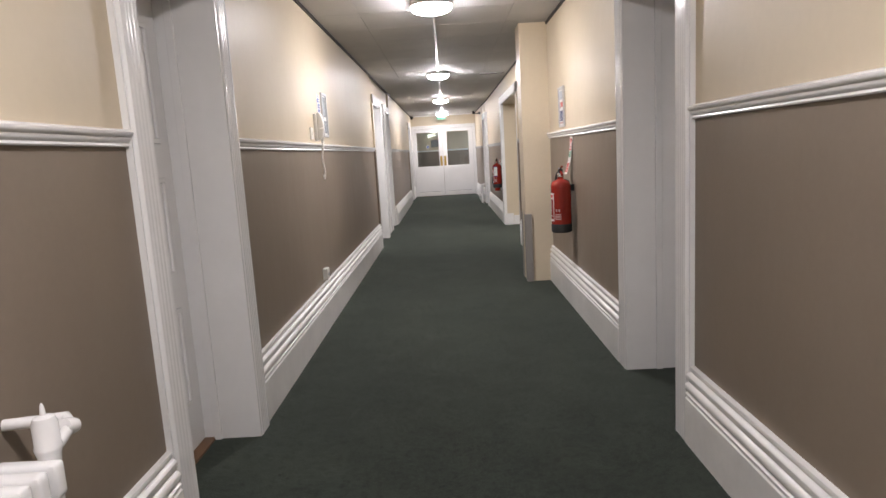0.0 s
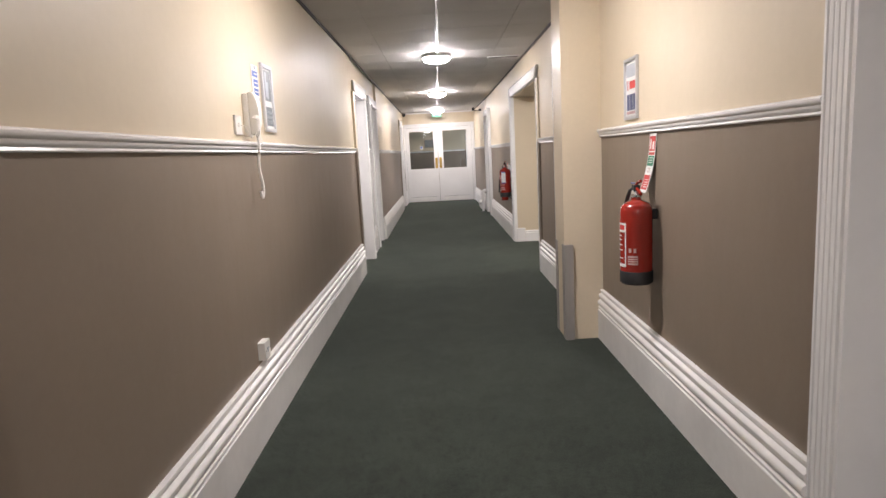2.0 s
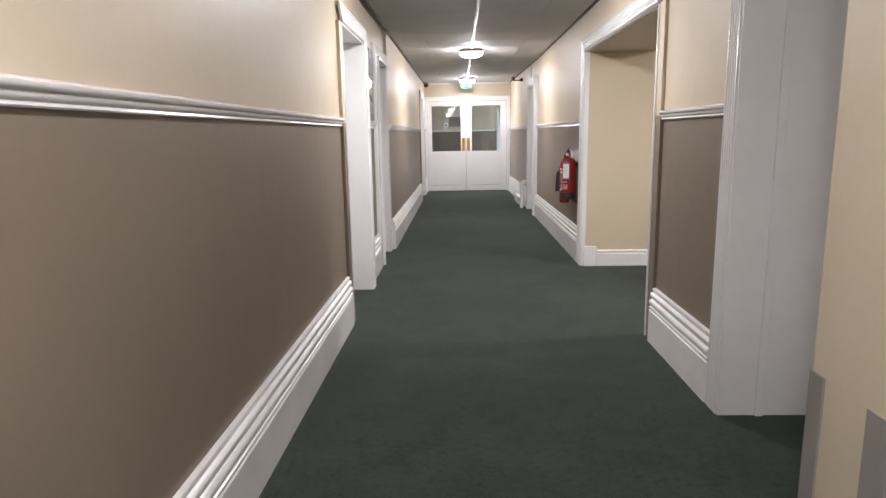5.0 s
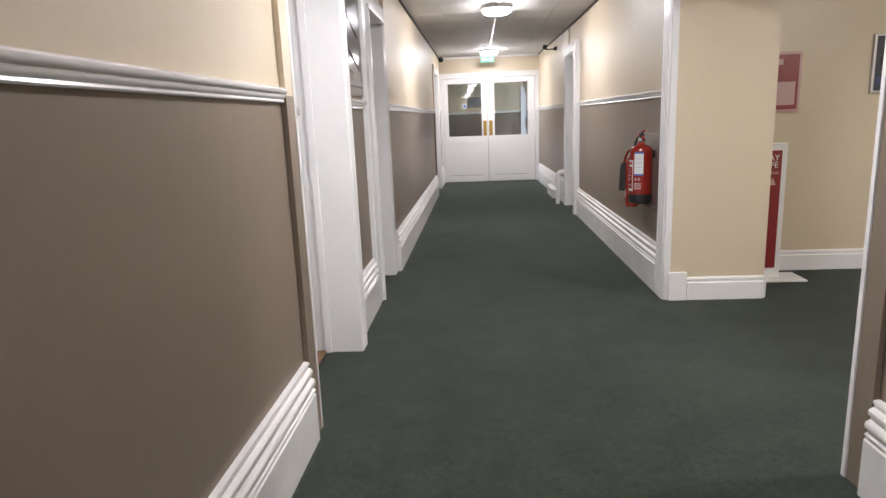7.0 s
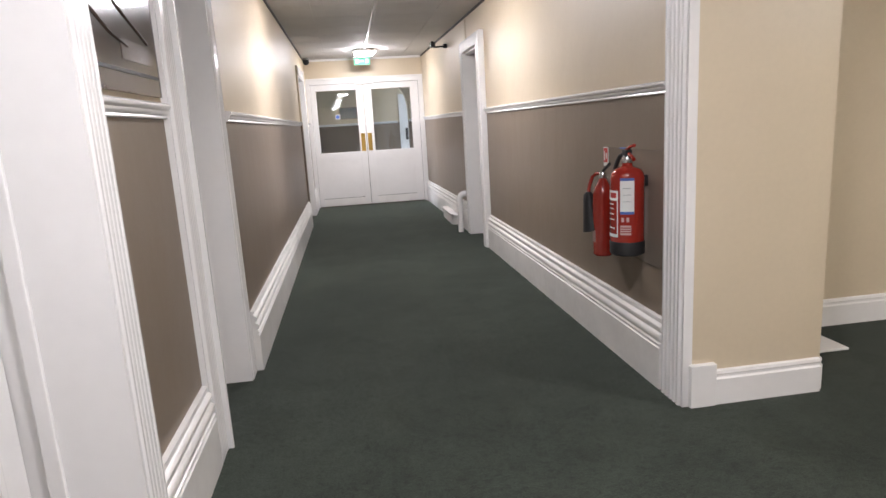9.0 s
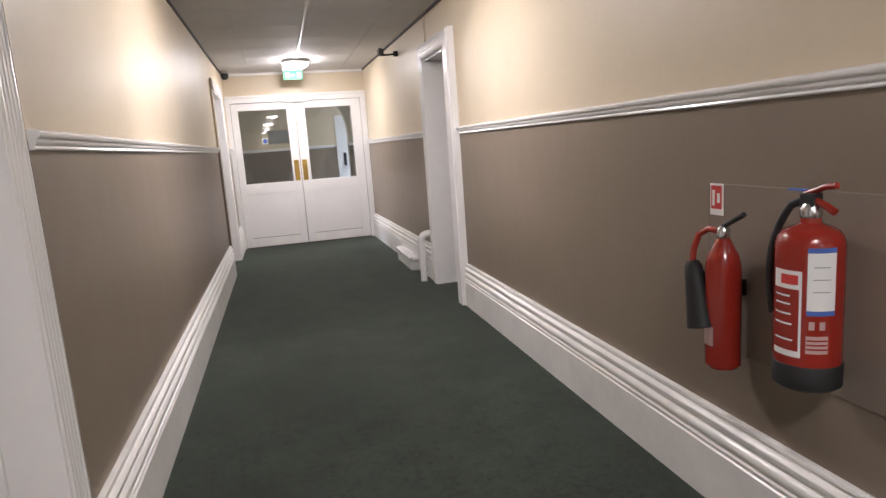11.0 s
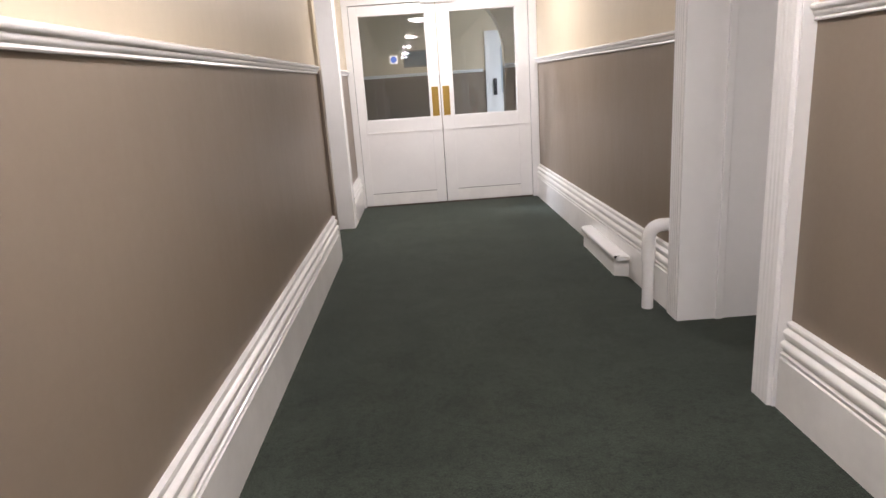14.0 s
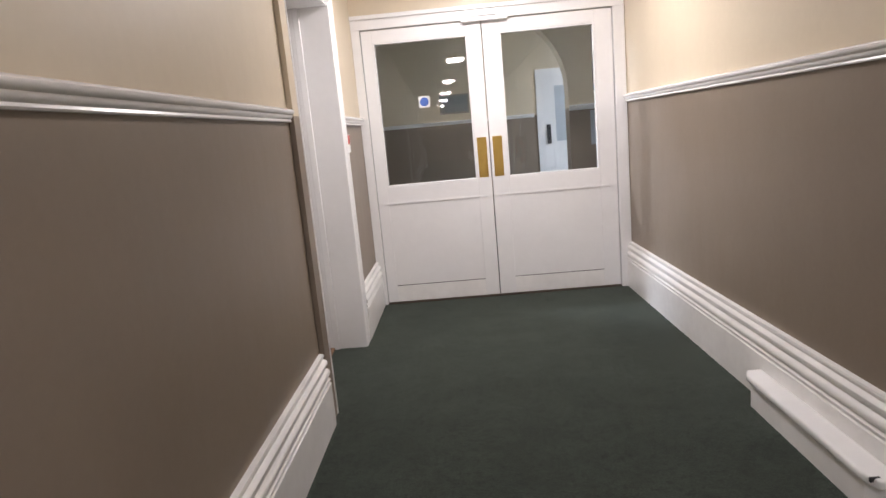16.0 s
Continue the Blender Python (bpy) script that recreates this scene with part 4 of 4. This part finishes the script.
def gas_extinguisher(y, z):
    x, r = 0.905, 0.052
    ex = thing("gas_extinguisher", (x, y, z), "slim red gas extinguisher with a black discharge horn", "extinguisher", "wall-hung fire extinguishers")
    part("cylinder", lathe([(r - 0.008, 0), (r, 0.010), (r, 0.30), (r * 0.96, 0.325), (r * 0.84, 0.350), (r * 0.62, 0.372), (0.024, 0.390), (0.018, 0.402)], 40, (x, y, z)), M_RED, ex, "red cylinder", True)
    part("valve", lathe([(0.016, 0.0), (0.019, 0.006), (0.019, 0.030), (0.012, 0.040)], 18, (x, y, z + 0.398)), M_STEEL, ex, smooth=True)
    part("lever", tube([(x, y + 0.012, z + 0.430), (x, y - 0.03, z + 0.452), (x, y - 0.085, z + 0.480)], 0.008, 10), M_BLACK, ex, smooth=True)
    part("carry_ring", tube([(x, y + 0.008, z + 0.420), (x - 0.01, y + 0.05, z + 0.425), (x - 0.02, y + 0.085, z + 0.405), (x - 0.034, y + 0.092, z + 0.360), (x - 0.046, y + 0.082, z + 0.318)], 0.010, 12), M_RED, ex, "red swivel pipe", True)
    horn = lathe([(0.016, 0), (0.026, -0.015), (0.030, -0.05), (0.038, -0.13), (0.046, -0.205), (0.040, -0.208)], 24)
    bmesh.ops.rotate(horn, matrix=Matrix.Rotation(radians(-14), 3, "X"), verts=horn.verts)
    bmesh.ops.translate(horn, vec=(x - 0.048, y + 0.080, z + 0.325), verts=horn.verts)
    part("horn", horn, M_BLACK, ex, "black plastic horn", True)
    part("label", turned_patch(r, y, x, z + 0.075, z + 0.135, 150, 200, 0.0008), M_INK_PINK, ex)
    part("bracket", box(x + r - 0.004, y - 0.02, z + 0.22, RIGHT - 0.007, y + 0.02, z + 0.27, 0.003), M_BLACK, ex, "black wall bracket")


extinguisher(2.825, 0.600, False, "red water fire extinguisher with a black base hung on the wall")
extinguisher(8.80, 0.612, True, "red wall-hung water fire extinguisher with a white service tag")
gas_extinguisher(9.14, 0.532)
ob = thing("backing_board", (RIGHT, 8.95, 0.555), "thin glossy taupe backing board behind the extinguishers", "board")
part("panel", box(RIGHT - 0.006, 8.60, 0.555, RIGHT - 0.0008, 9.30, 1.085, 0.002), M_CLEAR, ob)
ob = thing("fire_sign", (RIGHT, 9.26, 1.0), "small red and white extinguisher sign on the backing board", "sign")
part("plate", box(RIGHT - 0.009, 9.225, 0.985, RIGHT - 0.0062, 9.285, 1.085, 0.001), M_PAPER, ob)
part("print", box(RIGHT - 0.0102, 9.231, 1.005, RIGHT - 0.0088, 9.279, 1.079), M_INK_RED, ob)
part("symbol", box(RIGHT - 0.0108, 9.262, 1.015, RIGHT - 0.010, 9.272, 1.065), M_PAPER, ob)
part("symbol", box(RIGHT - 0.0108, 9.238, 1.025, RIGHT - 0.010, 9.250, 1.055), M_PAPER, ob)

snap_frame(RIGHT, -1, 3.085, 3.305, 1.405, 1.725, "silver framed safety notice with red and blue panels", "notice",
           [(0.08, 0.10, 0.32, 0.40, M_INK_NAVY), (0.37, 0.10, 0.62, 0.40, M_INK_NAVY), (0.67, 0.10, 0.92, 0.40, M_INK_NAVY), (0.35, 0.50, 0.92, 0.64, M_INK_RED),
            (0.08, 0.48, 0.24, 0.66, M_INK_PINK), (0.08, 0.03, 0.32, 0.08, M_INK_PINK), (0.37, 0.03, 0.62, 0.08, M_INK_PINK), (0.67, 0.03, 0.92, 0.08, M_INK_PINK), (0.08, 0.72, 0.92, 0.95, M_INK_PALE)])
sheet_notice(RIGHT, -1, 2.822, 2.917, 1.036, 1.322, "curling white strip with red and green extinguisher instructions",
             [(0.08, 0.70, 0.92, 0.95, M_INK_RED), (0.08, 0.635, 0.92, 0.68, M_INK_RED), (0.08, 0.45, 0.92, 0.62, M_INK_GREEN), (0.08, 0.05, 0.92, 0.30, M_INK_RED),
              (0.22, 0.73, 0.36, 0.90, M_PAPER), (0.55, 0.73, 0.80, 0.86, M_PAPER), (0.35, 0.34, 0.65, 0.42, M_INK_PINK), (0.40, 0.355, 0.60, 0.405, M_PAPER)]
             + [(0.35, v, 0.85, v + 0.012, M_PAPER) for v in (0.09, 0.13, 0.17, 0.21, 0.50, 0.54, 0.58)], 0.045, 0.024)

# corner guards on the pillar
for nm, gx0, gy0, gx1, gy1 in (("near", 0.722, 3.814, 0.782, 3.84), ("far", 0.722, 4.065, 0.728, 4.129)):
    g = thing("corner_guard", (0.728, gy0, 0), "grey plastic corner guard on the foot of the pillar", "corner guard", "pillar corner guards")
    part("face", box(gx0, gy0, 0, gx1, gy1, 0.642, 0.001), M_GUARD, g)
    if nm == "near":
        part("face", box(0.722, 3.841, 0, 0.728, 3.895, 0.642, 0.001), M_GUARD, g)

# ---- lobby ----
ob = thing("notice_frame", (1.93, 9.14, 1.2), "framed red notice with a pale text panel on the lobby wall", "notice")
part("frame", box(1.76, 9.118, 1.195, 2.085, 9.139, 1.62, 0.004), M_INK_PINK, ob, "pale wooden frame")
part("sheet", box(1.78, 9.114, 1.215, 2.065, 9.1185, 1.60), M_SIGN_RED, ob)
part("text_panel", box(1.795, 9.112, 1.245, 2.045, 9.1145, 1.41), M_INK_PINK, ob)
part("emblem", box(1.90, 9.112, 1.53, 1.95, 9.1145, 1.57), M_INK_PINK, ob)
ob = thing("framed_poster", (2.86, 9.14, 1.3), "framed poster with orange, white and dark shapes on the lobby wall", "poster")
part("frame", box(2.575, 9.115, 1.305, 3.145, 9.139, 1.715, 0.005), M_SILVER, ob, "pale frame")
part("sheet", box(2.592, 9.111, 1.322, 3.128, 9.1155, 1.698), M_INK_DUSK, ob, "dark printed poster")


def flat_shape(points, y, material):
    """A thin printed shape on the poster from (x, z) corners."""
    bm = bmesh.new()
    f = bm.faces.new([bm.verts.new((px, y, pz)) for px, pz in points])
    up = bmesh.ops.extrude_face_region(bm, geom=[f])["geom"]
    bmesh.ops.translate(bm, vec=(0, 0.0012, 0), verts=[g for g in up if isinstance(g, bmesh.types.BMVert)])
    bmesh.ops.recalc_face_normals(bm, faces=bm.faces)
    part("shape", bm, material, ob)


flat_shape([(2.63, 1.45), (3.10, 1.40), (3.128, 1.56), (2.80, 1.62)], 9.1100, M_INK_ORANGE)
flat_shape([(2.60, 1.36), (3.12, 1.36), (3.12, 1.41), (2.60, 1.42)], 9.1096, M_INK_NAVY)
flat_shape([(2.70, 1.40), (2.83, 1.40), (2.86, 1.64), (2.73, 1.66)], 9.1092, M_INK_PALE)
flat_shape([(2.62, 1.52), (2.86, 1.50), (2.86, 1.535), (2.62, 1.555)], 9.1084, M_BLACK_INK)
dk = lathe([(0.034, 0), (0.034, 0.001)], 24)
bmesh.ops.rotate(dk, matrix=Matrix.Rotation(radians(90), 3, "X"), verts=dk.verts)
bmesh.ops.translate(dk, vec=(2.655, 9.1088, 1.525), verts=dk.verts)
part("shape", dk, M_BLACK_INK, ob)
part("caption_bar", box(2.66, 9.109, 1.335, 2.95, 9.1105, 1.347), M_INK_PALE, ob)

st = thing("sign_stand", (1.775, 8.90, 0), "white floor-standing sign with a red panel on a flat base", "sign")
part("base", box(1.575, 8.78, 0, 2.075, 9.02, 0.012, 0.003), M_WHITE, st, "flat white base plate")
part("post", box(1.625, 8.885, 0.010, 1.919, 8.918, 0.985, 0.004), M_WHITE, st)
pn = part("panel", box(1.655, 8.880, 0.085, 1.881, 8.886, 0.935), M_SIGN_RED, st, "dark red printed panel")
for word, zz in (("STAY", 0.865), ("SAFE", 0.815)):
    lettering(word, 0.058, M_PAPER, st, Matrix.Translation((1.797, 8.879, zz)) @ Matrix.Rotation(radians(90), 4, "X"))
bm = bmesh.new()
f = bm.faces.new([bm.verts.new(p) for p in ((1.800, 8.8795, 0.69), (1.850, 8.8795, 0.69), (1.825, 8.8795, 0.745))])
up = bmesh.ops.extrude_face_region(bm, geom=[f])["geom"]
bmesh.ops.translate(bm, vec=(0, 0.0008, 0), verts=[g for g in up if isinstance(g, bmesh.types.BMVert)])
part("symbol", bm, M_INK_PINK, pn)
for zz in (0.77, 0.782):
    part("bar", box(1.780, 8.879, zz, 1.865, 8.8803, zz + 0.005), M_INK_PINK, pn)
part("knob", lathe([(0.006, 0), (0.007, 0.004), (0.004, 0.006)], 12, (1.901, 8.883, 0.45)), M_SILVER, st)


# ---- pipe and boxed step by the end doors ----
def boxed_step():
    y0, y1 = 13.66, 14.51
    ob = thing("boxed_step", (0.9, (y0 + y1) / 2, 0), "low white boxed-in pipe casing with a rounded lid against the skirting", "pipe casing")
    x0 = right_at(14) - 0.030
    bm = bmesh.new()
    f = bm.faces.new([bm.verts.new(p) for p in ((x0 - 0.001, y0 + 0.02, 0), (0.842, y0 + 0.06, 0), (0.842, y1 - 0.06, 0), (x0 - 0.001, y1 - 0.02, 0))])
    up = bmesh.ops.extrude_face_region(bm, geom=[f])["geom"]
    bmesh.ops.translate(bm, vec=(0, 0, 0.105), verts=[g for g in up if isinstance(g, bmesh.types.BMVert)])
    bmesh.ops.recalc_face_normals(bm, faces=bm.faces)
    part("casing", bm, M_WORN, ob)
    bm = bmesh.new()
    f = bm.faces.new([bm.verts.new(p) for p in ((x0 - 0.001, y0, 0.105), (0.850, y0, 0.105), (0.828, y0 + 0.05, 0.105), (0.828, y1 - 0.05, 0.105), (0.850, y1, 0.105), (x0 - 0.001, y1, 0.105))])
    up = bmesh.ops.extrude_face_region(bm, geom=[f])["geom"]
    bmesh.ops.translate(bm, vec=(0, 0, 0.030), verts=[g for g in up if isinstance(g, bmesh.types.BMVert)])
    bmesh.ops.recalc_face_normals(bm, faces=bm.faces)
    bmesh.ops.bevel(bm, geom=list(bm.edges), offset=0.010, segments=3, affect="EDGES", profile=0.6)
    part("lid", bm, M_WHITE, ob, "rounded white lid", True)
    part("chip", box(0.832, y0 + 0.018, 0.122, 0.862, y0 + 0.026, 0.1365, 0.001), M_BLACK_INK, ob, "dark chipped corner")


boxed_step()
pp = thing("vent_pipe", (0.850, 13.165, 0), "white painted upright pipe hooking back into the wall", "pipe")
part("pipe", lathe([(0.030, 0), (0.030, 0.265)], 28, (0.850, 13.165, 0)), M_WHITE, pp, smooth=True)
bend = [(0.850, 13.165, 0.255 + 0.13 * k / 4) for k in range(5)] + [(0.850 + 0.060 * (1 - math.cos(a)), 13.165 - 0.01 * math.sin(a), 0.385 + 0.060 * math.sin(a)) for a in (0.2, 0.4, 0.6, 0.8, 1.0, 1.2, 1.4, 1.57)] + [(0.965, 13.155, 0.445)]
part("bend", tube(bend, 0.034, 20), M_WHITE, pp, smooth=True)
part("collar", lathe([(0.031, 0), (0.034, 0.004), (0.034, 0.016), (0.031, 0.020)], 28, (0.850, 13.165, 0.255)), M_WHITE, pp, smooth=True)

# ---- cameras and exit sign ----
cm = thing("security_camera", (-0.90, 16.2, 2.34), "small dark dome security camera under the ceiling", "camera")
part("mount", lathe([(0.040, 0), (0.044, -0.006), (0.044, -0.024), (0.036, -0.030)], 24, (-0.905, 16.22, CEIL)), M_GUARD, cm, smooth=True)
part("dome", lathe([(0.046, -0.030), (0.048, -0.045), (0.046, -0.07), (0.036, -0.092), (0.018, -0.104), (0.004, -0.106)], 24, (-0.905, 16.22, CEIL)), M_BLACK, cm, smooth=True)
cm = thing("bracket_camera", (0.95, 14.05, 2.2), "small dark box security camera on a wall arm", "camera")
wx = right_at(14.1)
part("arm", tube([(wx - 0.001, 14.08, 2.195), (wx - 0.06, 14.08, 2.195), (wx - 0.165, 14.08, 2.190)], 0.010, 10), M_BLACK, cm, smooth=True)
part("wall_plate", lathe([(0.024, 0), (0.024, 0.05)], 16, (wx - 0.025, 14.08, 2.175)), M_BLACK, cm)
part("body", box(wx - 0.205, 14.045, 2.19, wx - 0.150, 14.15, 2.25, 0.006), M_BLACK, cm)
part("lens", lathe([(0.018, 0), (0.020, 0.01), (0.016, 0.012)], 16, (wx - 0.178, 14.10, 2.25)), M_BLACK, cm)
ex = thing("exit_sign", (-0.05, 16.05, 2.3), "green and white illuminated exit sign hung under the ceiling", "exit sign")
part("housing", box(-0.185, 16.035, 2.315, 0.080, 16.075, CEIL - 0.0005, 0.004), M_WHITE, ex)
blade = part("blade", box(-0.175, 16.050, 2.205, 0.070, 16.058, 2.315), M_GREEN_SIGN, ex, "glowing green panel")
for bx0, bz0, bx1, bz1 in ((-0.15, 2.23, -0.10, 2.295), (-0.09, 2.25, -0.03, 2.272), (0.0, 2.23, 0.045, 2.295)):
    part("symbol", box(bx0, 16.0485, bz0, bx1, 16.0502, bz1), M_PAPER, blade)
